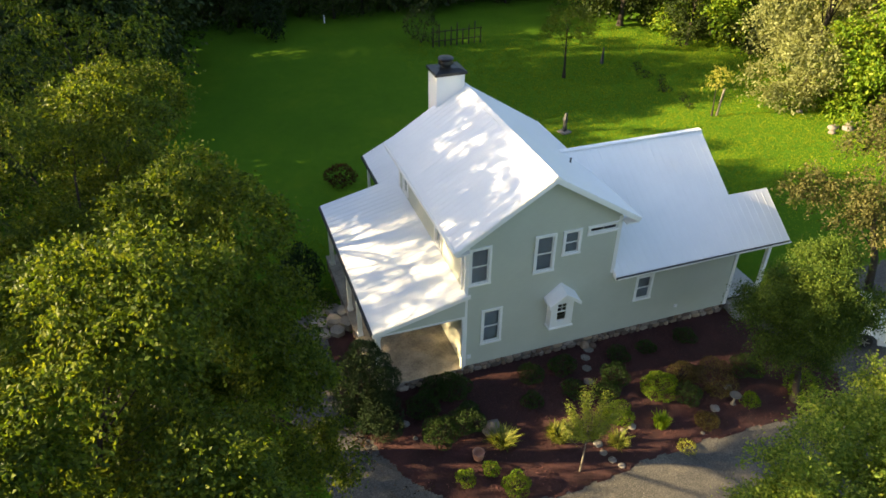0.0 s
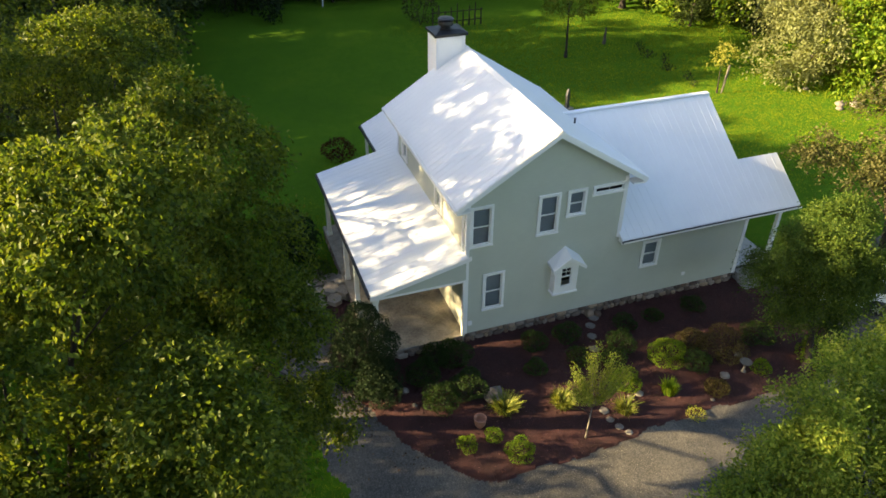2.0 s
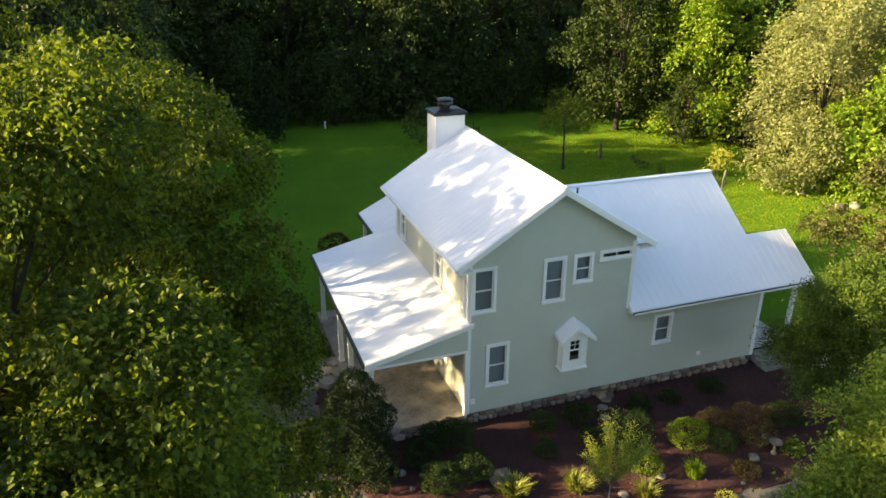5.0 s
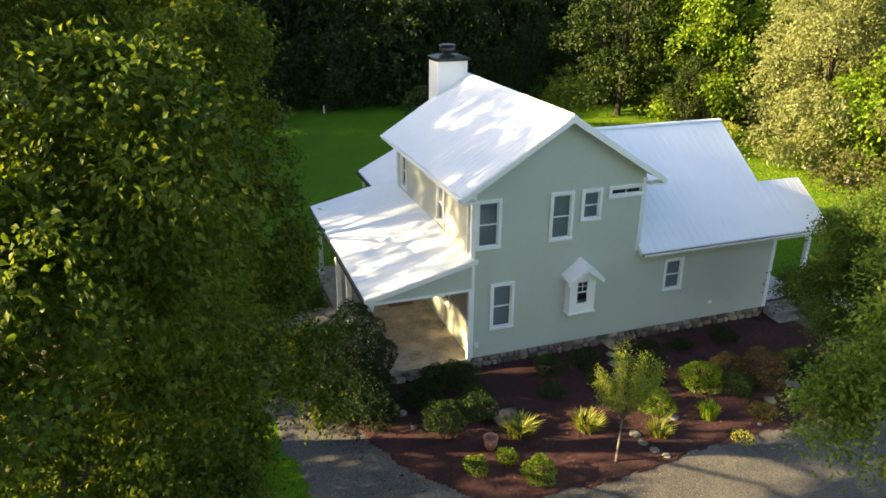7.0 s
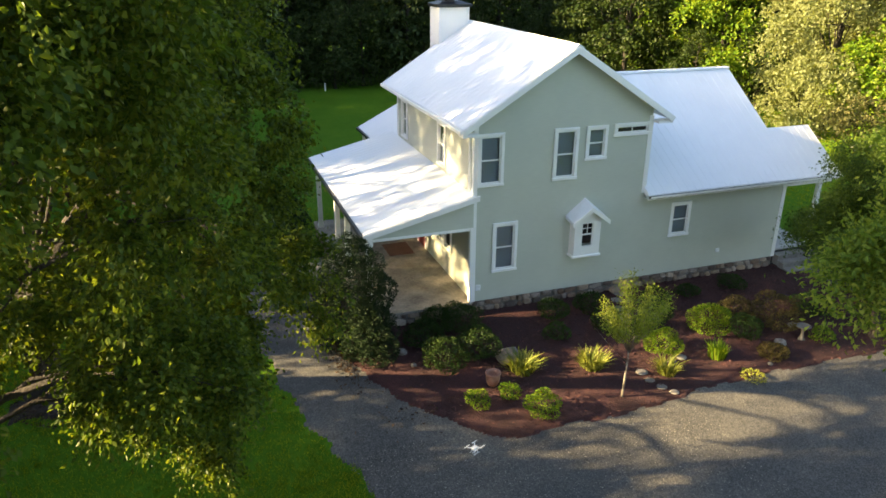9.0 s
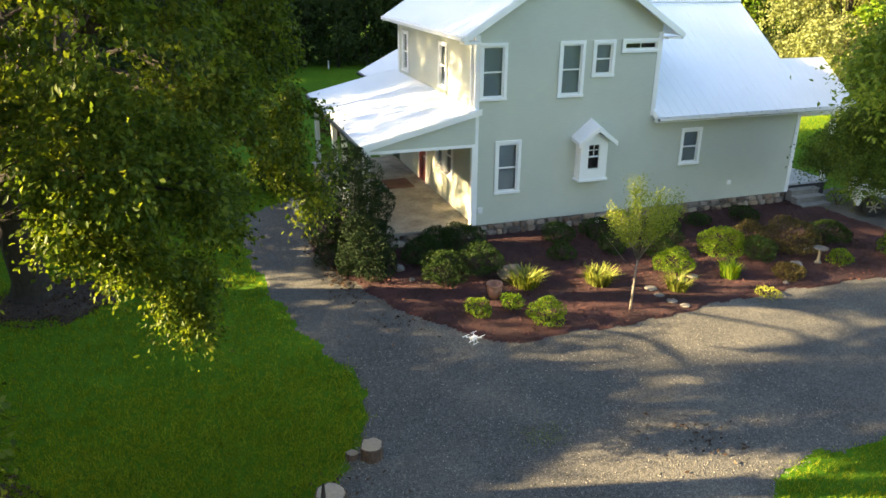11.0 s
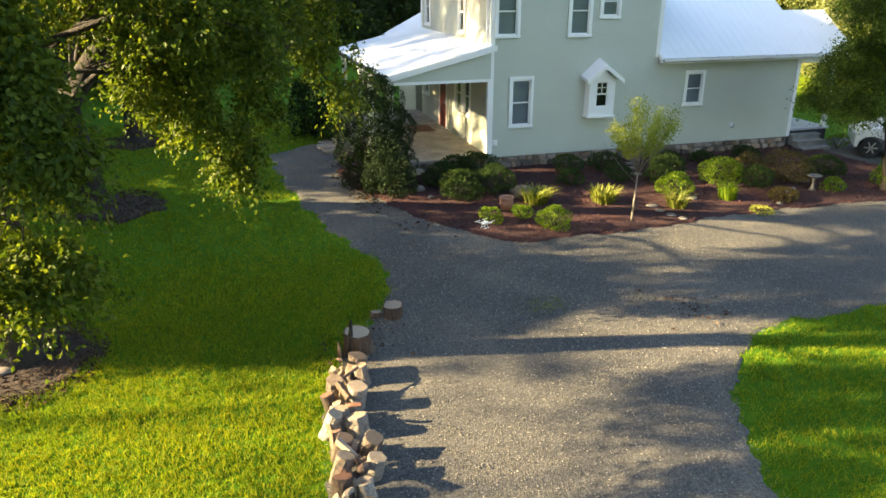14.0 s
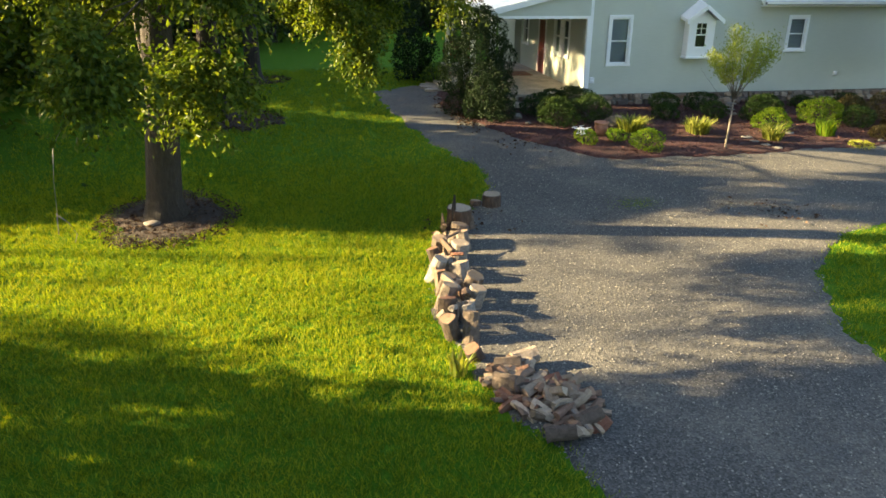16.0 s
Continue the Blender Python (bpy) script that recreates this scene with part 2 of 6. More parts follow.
def log_bark_material():
    m, nt, b = mat("log_bark", 0.92)
    rnd = nt.nodes.new("ShaderNodeObjectInfo").outputs["Random"]
    base = ramp(nt, rnd, [(0.0, (0.07, 0.048, 0.036)), (0.4, (0.125, 0.092, 0.07)), (0.75, (0.22, 0.17, 0.135)), (1.0, (0.42, 0.385, 0.34))])
    fine = noise_tex(nt, 16, 6, 0.75)
    nt.links.new(mix(nt, 0.75, base, ramp(nt, fine, [(0.32, (0.25, 0.23, 0.21)), (0.66, (1, 1, 1))]), "MULTIPLY"), b.inputs["Base Color"])
    bump(nt, b, fine, 0.9, 0.03)
    return m


M_CUT, M_LOGBARK = wood_end_material(), log_bark_material()
M_STUMPBARK = bark_material("stump_bark", (0.03, 0.018, 0.012), (0.14, 0.088, 0.058))


def glass_material():
    m, nt, b = mat("window_glass", 0.03)
    b.inputs["Base Color"].default_value = (0.9, 0.95, 0.96, 1)
    b.inputs["IOR"].default_value = 1.28
    b.inputs["Transmission Weight"].default_value = 1.0
    return m


M_GLASS = glass_material()


# ---- building helpers ----
def link_mesh(name, verts, faces, materials, index=None, smooth=False):
    me = bpy.data.meshes.new(name)
    me.from_pydata([tuple(v) for v in verts], [], [tuple(f) for f in faces])
    for m in materials:
        me.materials.append(m)
    if index is not None:
        me.polygons.foreach_set("material_index", np.array(index, dtype=np.int32))
    if smooth:
        me.polygons.foreach_set("use_smooth", np.ones(len(me.polygons), dtype=bool))
    me.update()
    return me


def fast_mesh(name, co, tris, material):
    """A mesh from arrays of vertices and triangles."""
    me = bpy.data.meshes.new(name)
    co, tris = np.asarray(co, np.float32), np.asarray(tris, np.int32)
    me.vertices.add(len(co))
    me.vertices.foreach_set("co", co.ravel())
    me.loops.add(tris.size)
    me.loops.foreach_set("vertex_index", tris.ravel())
    me.polygons.add(len(tris))
    me.polygons.foreach_set("loop_start", np.arange(0, tris.size, 3, dtype=np.int32))
    me.materials.append(material)
    me.update(calc_edges=True)
    return me


def empty(name, place=(0, 0, 0), turn=0.0):
    ob = new(name)
    ob.matrix_world = pose(*place, 0, 0, turn)
    return ob


def part(name, bm, material, parent, label="", smooth=False):
    me = bpy.data.meshes.new(name)
    bm.normal_update()
    bm.to_mesh(me)
    bm.free()
    me.materials.append(material)
    if smooth:
        for p in me.polygons:
            p.use_smooth = True
    return child(name, me, parent, label)


def child(name, me, parent, label=""):
    ob = new(name, me)
    ob.parent = parent
    if label:
        tagged(ob, label)
    return ob


def box(bm, x0, x1, y0, y1, z0, z1, bevel=0.0):
    m = Matrix.LocRotScale(((x0 + x1) / 2, (y0 + y1) / 2, (z0 + z1) / 2), None, (abs(x1 - x0), abs(y1 - y0), abs(z1 - z0)))
    geo = bmesh.ops.create_cube(bm, size=1, matrix=m)
    if bevel:
        edges = list({e for v in geo["verts"] for e in v.link_edges})
        bmesh.ops.bevel(bm, geom=edges, offset=bevel, segments=1, affect="EDGES")
    return bm


def prism(bm, outline, axis, a, b):
    """An outline of (u, v) pushed along x or y or z from a to b."""
    def at(u, v, w):
        return {"x": (w, u, v), "y": (u, w, v), "z": (u, v, w)}[axis]
    lo = [bm.verts.new(at(u, v, a)) for u, v in outline]
    hi = [bm.verts.new(at(u, v, b)) for u, v in outline]
    n = len(outline)
    bm.faces.new(lo)
    bm.faces.new(hi[::-1])
    for i in range(n):
        bm.faces.new((lo[i], lo[(i + 1) % n], hi[(i + 1) % n], hi[i]))
    bmesh.ops.recalc_face_normals(bm, faces=bm.faces[:])
    return bm


def hull(bm, bottom, top):
    """Two like outlines of 3D points joined by walls."""
    lo = [bm.verts.new(p) for p in bottom]
    hi = [bm.verts.new(p) for p in top]
    n = len(lo)
    bm.faces.new(lo)
    bm.faces.new(hi[::-1])
    for i in range(n):
        bm.faces.new((lo[i], lo[(i + 1) % n], hi[(i + 1) % n], hi[i]))
    bmesh.ops.recalc_face_normals(bm, faces=bm.faces[:])
    return bm


def lathe(profile, sides=20):
    bm = bmesh.new()
    rings = [[bm.verts.new((r * math.cos(2 * math.pi * i / sides), r * math.sin(2 * math.pi * i / sides), z)) for i in range(sides)] for r, z in profile]
    for a, b in zip(rings, rings[1:]):
        for i in range(sides):
            bm.faces.new((a[i], a[(i + 1) % sides], b[(i + 1) % sides], b[i]))
    bm.faces.new(rings[0][::-1])
    bm.faces.new(rings[-1])
    return bm


def tube(paths, sides=7):
    """Tapered tubes along lists of (point, radius): vertices and faces."""
    verts, faces = [], []
    for path in paths:
        start = len(verts)
        for i, (p, r) in enumerate(path):
            p = Vector(p)
            a = Vector(path[max(i - 1, 0)][0])
            b = Vector(path[min(i + 1, len(path) - 1)][0])
            d = (b - a).normalized() if (b - a).length > 1e-6 else Vector((0, 0, 1))
            u = d.orthogonal().normalized() if abs(d.z) < 0.9 else (Vector((1, 0, 0)) - d * d.x).normalized()
            w = d.cross(u)
            for k in range(sides):
                t = 2 * math.pi * k / sides
                verts.append(tuple(p + (u * math.cos(t) + w * math.sin(t)) * r))
        for i in range(len(path) - 1):
            for k in range(sides):
                a, b = start + i * sides + k, start + i * sides + (k + 1) % sides
                faces.append((a, b, b + sides, a + sides))
        faces.append(tuple(range(start + sides - 1, start - 1, -1)))
        end = start + (len(path) - 1) * sides
        faces.append(tuple(range(end, end + sides)))
    return verts, faces


# ---- ground ----
GROUND_Y = [-400, -80, -40, -25, -17.6, -14, -11, -9, -7, -5, -1, 9, 30, 60, 200, 600]
GROUND_Z = [-3.0, -2.6, -2.0, -1.5, -1.18, -1.12, -1.09, -1.02, -0.86, -0.66, -0.42, -0.5, -1.4, -2.0, -2.6, -3.0]


def ground_z(x, y):
    """The height of the ground, smooth between its knots."""
    y = np.asarray(y, float)
    z = sum(np.interp(y + d, GROUND_Y, GROUND_Z) for d in (-2.4, -1.2, 0.0, 1.2, 2.4)) / 5
    # the drive rises a little towards the east
    return z + 0.02 * np.clip(np.asarray(x) + 4.5, -3, 5) * np.clip((-y - 6) / 4, 0, 1) * np.clip((y + 26) / 8, 0, 1)


def gz(x, y):
    return float(ground_z(x, y))


def spread(limit, fine, half):
    """Steps that are fine near the middle and grow towards the limit."""
    inner = list(np.arange(-half, half + 0.01, fine))
    step, p, outer = fine, half, []
    while p < limit:
        step *= 1.35
        p += step
        outer.append(p)
    return np.array([-q for q in outer[::-1]] + inner + outer)


def sheet(name, xs, ys, keep, lift, material, thick=0.0):
    gx, gy = np.meshgrid(xs, ys)
    z = ground_z(gx, gy) + lift
    nx, ny = len(xs), len(ys)
    ids = np.arange(nx * ny).reshape(ny, nx)
    q = np.stack([ids[:-1, :-1], ids[:-1, 1:], ids[1:, 1:], ids[1:, :-1]], -1).reshape(-1, 4)
    if keep is not None:
        cx, cy = (gx[:-1, :-1] + gx[1:, 1:]) / 2, (gy[:-1, :-1] + gy[1:, 1:]) / 2
        q = q[keep(cx, cy).ravel()]
    co = np.stack([gx, gy, z], -1).reshape(-1, 3)
    if keep is not None and thick:
        # the rim is drawn down into the ground
        count = np.bincount(q.ravel(), minlength=len(co))
        co[(count > 0) & (count < 4), 2] -= thick
    used, inv = np.unique(q, return_inverse=True)
    q = inv.reshape(-1, 4)
    tris = np.concatenate([q[:, [0, 1, 2]], q[:, [0, 2, 3]]])
    me = fast_mesh(name, co[used], tris, material)
    me.polygons.foreach_set("use_smooth", np.ones(len(me.polygons), dtype=bool))
    return new(name, me)


def inside(poly, x, y):
    px, py = np.array(poly).T
    hit = np.zeros(np.shape(x), bool)
    j = len(px) - 1
    for i in range(len(px)):
        cross = ((py[i] > y) != (py[j] > y)) & (x < (px[j] - px[i]) * (y - py[i]) / (py[j] - py[i] + 1e-12) + px[i])
        hit ^= cross
        j = i
    return hit


def ragged(x, y, size=0.16):
    """A small wander that frays an edge."""
    return (x + size * (np.sin(y * 3.1 + 2 * np.sin(x * 1.7)) * 0.5 + np.sin(y * 7.3 + x * 4.1) * 0.3),
            y + size * (np.sin(x * 2.7 + 1.9 * np.sin(y * 1.3)) * 0.5 + np.sin(x * 6.7 - y * 3.3) * 0.3))


DRIVE = [(-5.3, 5.6), (-6.9, 4.2), (-6.8, 0.8), (-6.55, -1.2), (-6.2, -3.2), (-5.85, -4.65), (-5.3, -5.8), (-5.05, -6.9), (-5.2, -7.7), (-5.7, -8.5),
         (-6.25, -9.3), (-6.75, -10.2), (-7.15, -11.3), (-7.38, -12.3), (-7.48, -13.6), (-7.4, -14.6), (-7.15, -15.7), (-6.9, -16.7), (-6.5, -17.6),
         (-6.0, -20.0), (-5.6, -30.0), (-5.5, -45.0), (-1.3, -45.0), (-1.6, -30.0), (-1.7, -20.0), (-1.65, -17.2), (-1.5, -16.2),
         (-1.3, -15.3), (-0.95, -14.4), (-0.5, -13.5), (0.1, -12.75), (0.6, -12.25), (1.4, -11.7), (2.6, -11.4), (5.3, -11.4), (10.0, -11.2), (26.0, -11.0),
         (26.0, 0.6), (12.4, 0.9), (12.4, -2.5), (-3.0, -2.5), (-4.2, 5.6)]
BED = [(-4.4, 4.6), (-4.95, 0.2), (-4.45, -1.7), (-4.0, -2.7), (-3.6, -3.6), (-2.9, -4.7), (-2.15, -5.5), (-1.5, -6.0), (-0.6, -6.1), (0.7, -6.02),
       (2.3, -6.1), (4.3, -5.84), (6.3, -5.72), (8.0, -5.75), (11.3, -5.85), (13.5, -5.6), (14.2, -4.5), (13.6, -3.4), (13.1, -2.3),
       (13.0, -0.8), (12.5, 0.1), (12.1, 0.25), (-3.3, 0.25), (-3.3, 3.2), (-3.6, 4.6)]

ground = sheet("ground", spread(400, 1.0, 60), spread(400, 1.0, 60), None, 0.0, M_LAWN)
tagged(ground, "mown green lawn running out under the trees", "lawn", kind="structure")
drive = sheet("road", np.arange(-8, 27, 0.09), np.arange(-46, 7, 0.09), lambda x, y: inside(DRIVE, *ragged(x, y)), 0.022, M_GRAVEL, 0.05)
tagged(drive, "grey gravel driveway, worn and dusty", "driveway", kind="structure")
bed = sheet("mulch_bed", np.arange(-6, 15, 0.08), np.arange(-7, 5.5, 0.08), lambda x, y: inside(BED, *ragged(x, y, 0.12)), 0.06, M_MULCH, 0.06)
tagged(bed, "planting bed covered in reddish-brown bark mulch", "flower bed", kind="structure")

# ---- house ----
house = empty("house")
tagged(house, "two-storey grey-green clapboard farmhouse with a white metal roof", "house")
W, D = 6.08, 8.15          # main block: width of the gable front, depth
EAVE, RIDGE, SLOPE = 5.83, 7.90, 0.632
WING_E, WING_D, WING_EAVE, WING_RIDGE = 12.05, 8.6, 3.05, 6.28
PORCH_X, PORCH_N = -3.5, 8.92
BASE = -0.02


def wall_core(bm, spans, axis, depth, holes):
    """A wall of rectangles (a0, a1, z0, z1) with openings cut through, from depth[0] to depth[1] across it."""
    for a0, a1, z0, z1 in spans:
        us = sorted({a0, a1, *[h for hole in holes for h in hole[:2] if a0 < h < a1]})
        zs = sorted({z0, z1, *[h for hole in holes for h in hole[2:] if z0 < h < z1]})
        for u0, u1 in zip(us, us[1:]):
            for v0, v1 in zip(zs, zs[1:]):
                um, vm = (u0 + u1) / 2, (v0 + v1) / 2
                if any(h[0] < um < h[1] and h[2] < vm < h[3] for h in holes):
                    continue
                if axis == "x":
                    box(bm, u0, u1, *depth, v0, v1)
                else:
                    box(bm, *depth, u0, u1, v0, v1)


def siding(name, limits, z0, z1, holes, place, label=""):
    """Lapped boards: limits(z) gives the run of the wall at a height, place(u, out, z) a point."""
    verts, faces = [], []
    lap, z = 0.118, z0
    while z < z1:
        top = min(z + lap, z1)
        lo, hi = limits((z + top) / 2)
        cuts = sorted((h[0], h[1]) for h in holes if h[2] < top - 0.02 and h[3] > z + 0.02)
        runs, u = [], lo
        for c0, c1 in cuts:
            if c0 > u:
                runs.append((u, min(c0, hi)))
            u = max(u, c1)
        if u < hi:
            runs.append((u, hi))
        for u0, u1 in runs:
            if u1 - u0 < 0.02:
                continue
            n = len(verts)
            verts += [place(u0, 0.0, z), place(u1, 0.0, z), place(u1, 0.017, z), place(u0, 0.017, z), place(u1, 0.006, top), place(u0, 0.006, top)]
            faces += [(n, n + 1, n + 2, n + 3), (n + 3, n + 2, n + 4, n + 5), (n, n + 3, n + 5), (n + 1, n + 4, n + 2)]
        z = top
    return child(name, link_mesh(name, verts, faces, [M_SIDING]), house, label)


def window(along, x, y, z0, z1, w, rails=True, grid=(1, 1), name="window", inner=True):
    """A sash window in white trim. along: 'x' for the south front, 'y' for the west front; x, y: the middle of the trim on the wall."""
    turn = 0 if along == "x" else -90
    top = new(name)
    bm = bmesh.new()
    h, t = z1 - z0, 0.105
    box(bm, -w / 2, w / 2, -0.045, 0.0, h - t, h, 0.006)
    box(bm, -w / 2 - 0.015, w / 2 + 0.015, -0.06, 0.0, 0, t * 0.8, 0.006)
    for s in (-1, 1):
        box(bm, s * w / 2, s * (w / 2 - t), -0.043, 0.0, t * 0.8, h - t, 0.006)
    bpy.data.objects.remove(top)
    top = part(name, bm, M_TRIM, house)
    top.matrix_basis = pose(x, y, z0, 0, 0, turn)
    iw, i0, i1 = w / 2 - t, t * 0.8, h - t
    bm = bmesh.new()
    for s in (-1, 1):
        box(bm, s * iw, s * (iw - 0.04), 0.002, 0.04, i0, i1)
    box(bm, -iw, iw, 0.003, 0.041, i0, i0 + 0.05)
    box(bm, -iw, iw, 0.003, 0.041, i1 - 0.04, i1)
    mid = (i0 + i1) / 2
    if rails:
        box(bm, -iw, iw, 0.0, 0.042, mid - 0.02, mid + 0.025)
    cols, rows = grid
    for c in range(1, cols):
        u = -iw + 2 * iw * c / cols
        box(bm, u - 0.012, u + 0.012, 0.006, 0.03, mid if rails else i0, i1)
    for r in range(1, rows):
        v = mid + (i1 - mid) * r / rows
        box(bm, -iw, iw, 0.007, 0.031, v - 0.011, v + 0.011)
    part("sash", bm, M_TRIM, top)
    for a, b in (((i0 + 0.05, mid - 0.02), (mid + 0.025, i1 - 0.04)) if rails else ((i0 + 0.05, i1 - 0.04),)):
        bm = bmesh.new()
        box(bm, -iw + 0.04, iw - 0.04, 0.014, 0.02, a, b)
        ob = part("pane", bm, M_GLASS, top)
        ob.visible_shadow = False
    if inner:
        bm = bmesh.new()
        for k in range(int((i1 - i0) / 0.05)):
            z = i0 + 0.03 + k * 0.05
            hull(bm, [(-iw, 0.075, z), (iw, 0.075, z), (iw, 0.08, z), (-iw, 0.08, z)], [(-iw, 0.09, z + 0.046), (iw, 0.09, z + 0.046), (iw, 0.095, z + 0.046), (-iw, 0.095, z + 0.046)])
        part("blind", bm, M_BLIND, top, "drawn grey window blind")
    else:
        bm = bmesh.new()
        # flat near-black panel stands in for the unlit room behind
        box(bm, -iw, iw, 0.10, 0.12, i0, i1)
        part("curtain", bm, M_ROOM, top)
    return top


# openings of the south front: (x0, x1, z0, z1) of the trim
S_WIN = [(0.08, 0.94, 3.79, 5.42), (2.60, 3.45, 3.77, 5.42), (3.71, 4.47, 4.33, 5.42), (4.69, 6.02, 5.02, 5.43),
         (0.65, 1.50, 0.92, 2.58), (7.22, 8.03, 1.33, 2.57)]
holes = [(a + 0.09, b - 0.09, c + 0.07, d - 0.09) for a, b, c, d in S_WIN]
holes.append((3.60, 4.05, 1.5, 2.4))
bm = bmesh.new()
wall_core(bm, [(0, W, BASE, EAVE), (W, WING_E, BASE, WING_EAVE)], "x", (0.0, 0.2), holes)
prism(bm, [(0, EAVE), (W, EAVE), (W / 2, EAVE + SLOPE * W / 2)], "y", 0.0, 0.2)
part("wall", bm, M_SIDING, house, "grey-green south gable wall")


def south_limits(z):
    if z < WING_EAVE - 0.05:
        return 0.0, WING_E
    cut = max(0.0, (z - EAVE) / SLOPE)
    return cut, W - cut


siding("siding", south_limits, BASE, EAVE + SLOPE * W / 2, [(a + 0.02, b - 0.02, c + 0.02, d - 0.02) for a, b, c, d in S_WIN] + [(3.45, 4.2, 1.3, 2.5)], lambda u, o, z: (u, -o, z), "grey-green lapped clapboards")
for k, (a, b, c, d) in enumerate(S_WIN):
    if k == 3:
        win = window("x", (a + b) / 2, -0.024, c, d, b - a, rails=False, grid=(2, 1), inner=False)
    else:
        win = window("x", (a + b) / 2, -0.024, c, d, b - a)

# west front, with its openings (y0, y1, z0, z1)
W_WIN = [(2.45, 3.25, 3.72, 5.2), (6.75, 7.5, 3.72, 5.2), (1.78, 2.62, 0.95, 2.38), (2.70, 3.54, 0.95, 2.38), (6.9, 7.7, 0.95, 2.30)]
W_DOOR = (4.55, 5.55, 0.04, 2.2)
wholes = [(a + 0.09, b - 0.09, c + 0.07, d - 0.09) for a, b, c, d in W_WIN] + [(W_DOOR[0] + 0.08, W_DOOR[1] - 0.08, 0.04, 2.12)]
bm = bmesh.new()
wall_core(bm, [(0.2, D, BASE, EAVE)], "y", (0.0, 0.2), wholes)
part("wall", bm, M_SIDING, house, "grey-green west wall")
siding("siding", lambda z: (0.0, D), 0.05, EAVE, [(a + 0.02, b - 0.02, c + 0.02, d - 0.02) for a, b, c, d in W_WIN] + [W_DOOR], lambda u, o, z: (-o, u, z))
for a, b, c, d in W_WIN:
    window("y", -0.024, (a + b) / 2, c, d, b - a)
bm = bmesh.new()
for s in (W_DOOR[0], W_DOOR[1] - 0.09):
    box(bm, -0.05, 0.0, s, s + 0.09, 0.045, 2.2)
box(bm, -0.052, 0.0, W_DOOR[0], W_DOOR[1], 2.11, 2.2)
door = part("door", bm, M_TRIM, house, "red panelled front door in white trim")
bm = bmesh.new()
box(bm, -0.015, 0.05, W_DOOR[0] + 0.09, W_DOOR[1] - 0.09, 0.05, 2.11)
for z0, z1 in ((0.2, 0.95), (1.1, 1.95)):
    for y0 in (W_DOOR[0] + 0.17, W_DOOR[0] + 0.54):
        box(bm, -0.028, -0.012, y0, y0 + 0.29, z0, z1, 0.008)
part("door_leaf", bm, M_DOOR, door, "red painted door")
bm = bmesh.new()
bmesh.ops.create_uvsphere(bm, u_segments=12, v_segments=8, radius=0.035, matrix=Matrix.Translation((-0.07, W_DOOR[0] + 0.17, 1.03)))
part("door_handle", bm, M_CHROME, door)

# the other walls, a storey floor and plain room linings that close the block
bm = bmesh.new()
wall_core(bm, [(0, W, BASE, EAVE)], "x", (D - 0.2, D), [])
prism(bm, [(0, EAVE), (W, EAVE), (W / 2, EAVE + SLOPE * W / 2 - 0.02)], "y", D - 0.2, D)
part("wall", bm, M_SIDING, house)
bm = bmesh.new()
box(bm, W - 0.2, W, 0.2, D - 0.2, BASE, EAVE - 0.02)
part("wall", bm, M_SIDING, house)
bm = bmesh.new()
box(bm, WING_E - 0.2, WING_E, 0.2, WING_D, BASE, WING_EAVE)
prism(bm, [(0.2, WING_EAVE), (WING_D, WING_EAVE), (4.2, WING_RIDGE - 0.28)], "x", WING_E - 0.2, WING_E)
part("wall", bm, M_SIDING, house)
bm = bmesh.new()
box(bm, W, WING_E - 0.2, WING_D - 0.2, WING_D, BASE, WING_EAVE)
part("wall", bm, M_SIDING, house)
bm = bmesh.new()
box(bm, 0.2, W - 0.2, 0.2, D - 0.2, 2.72, 2.9)
box(bm, 0.2, W - 0.2, 0.2, D - 0.2, -0.15, 0.0)
box(bm, W + 0.002, WING_E - 0.2, 0.2, WING_D - 0.2, -0.15, 0.0)
part("storey_floor", bm, M_ROOM, house)


def roof_plane(name, eave_a, eave_b, top_b, top_a, parent, thick=0.10, step=0.305, label=""):
    """A roof slope of ribbed metal: two eave corners and the two above them."""
    ea, eb, tb, ta = (Vector(p) for p in (eave_a, eave_b, top_b, top_a))
    nrm = (eb - ea).cross(ta - ea).normalized()
    if nrm.z < 0:
        nrm = -nrm
    bm = bmesh.new()
    hull(bm, [ea - nrm * thick, eb - nrm * thick, tb - nrm * thick, ta - nrm * thick], [ea, eb, tb, ta])
    top = part(name, bm, M_ROOF, parent, label)
    along = eb - ea
    n = max(2, round(along.length / step))
    d = along.normalized()
    verts, faces = [], []
    for i in range(n + 1):
        f = min(max(i / n, 0.012), 0.988)
        lo, hi = ea.lerp(eb, f), ta.lerp(tb, f)
        k = len(verts)
        for p in (lo, hi):
            verts += [p - d * 0.022 + nrm * 0.001, p - d * 0.009 + nrm * 0.009, p + d * 0.009 + nrm * 0.009, p + d * 0.022 + nrm * 0.001]
        faces += [(k, k + 1, k + 5, k + 4), (k + 1, k + 2, k + 6, k + 5), (k + 2, k + 3, k + 7, k + 6), (k, k + 3, k + 2, k + 1), (k + 4, k + 5, k + 6, k + 7)]
    child("roof_ribs", link_mesh("roof_ribs", verts, faces, [M_ROOF]), top)
    return top


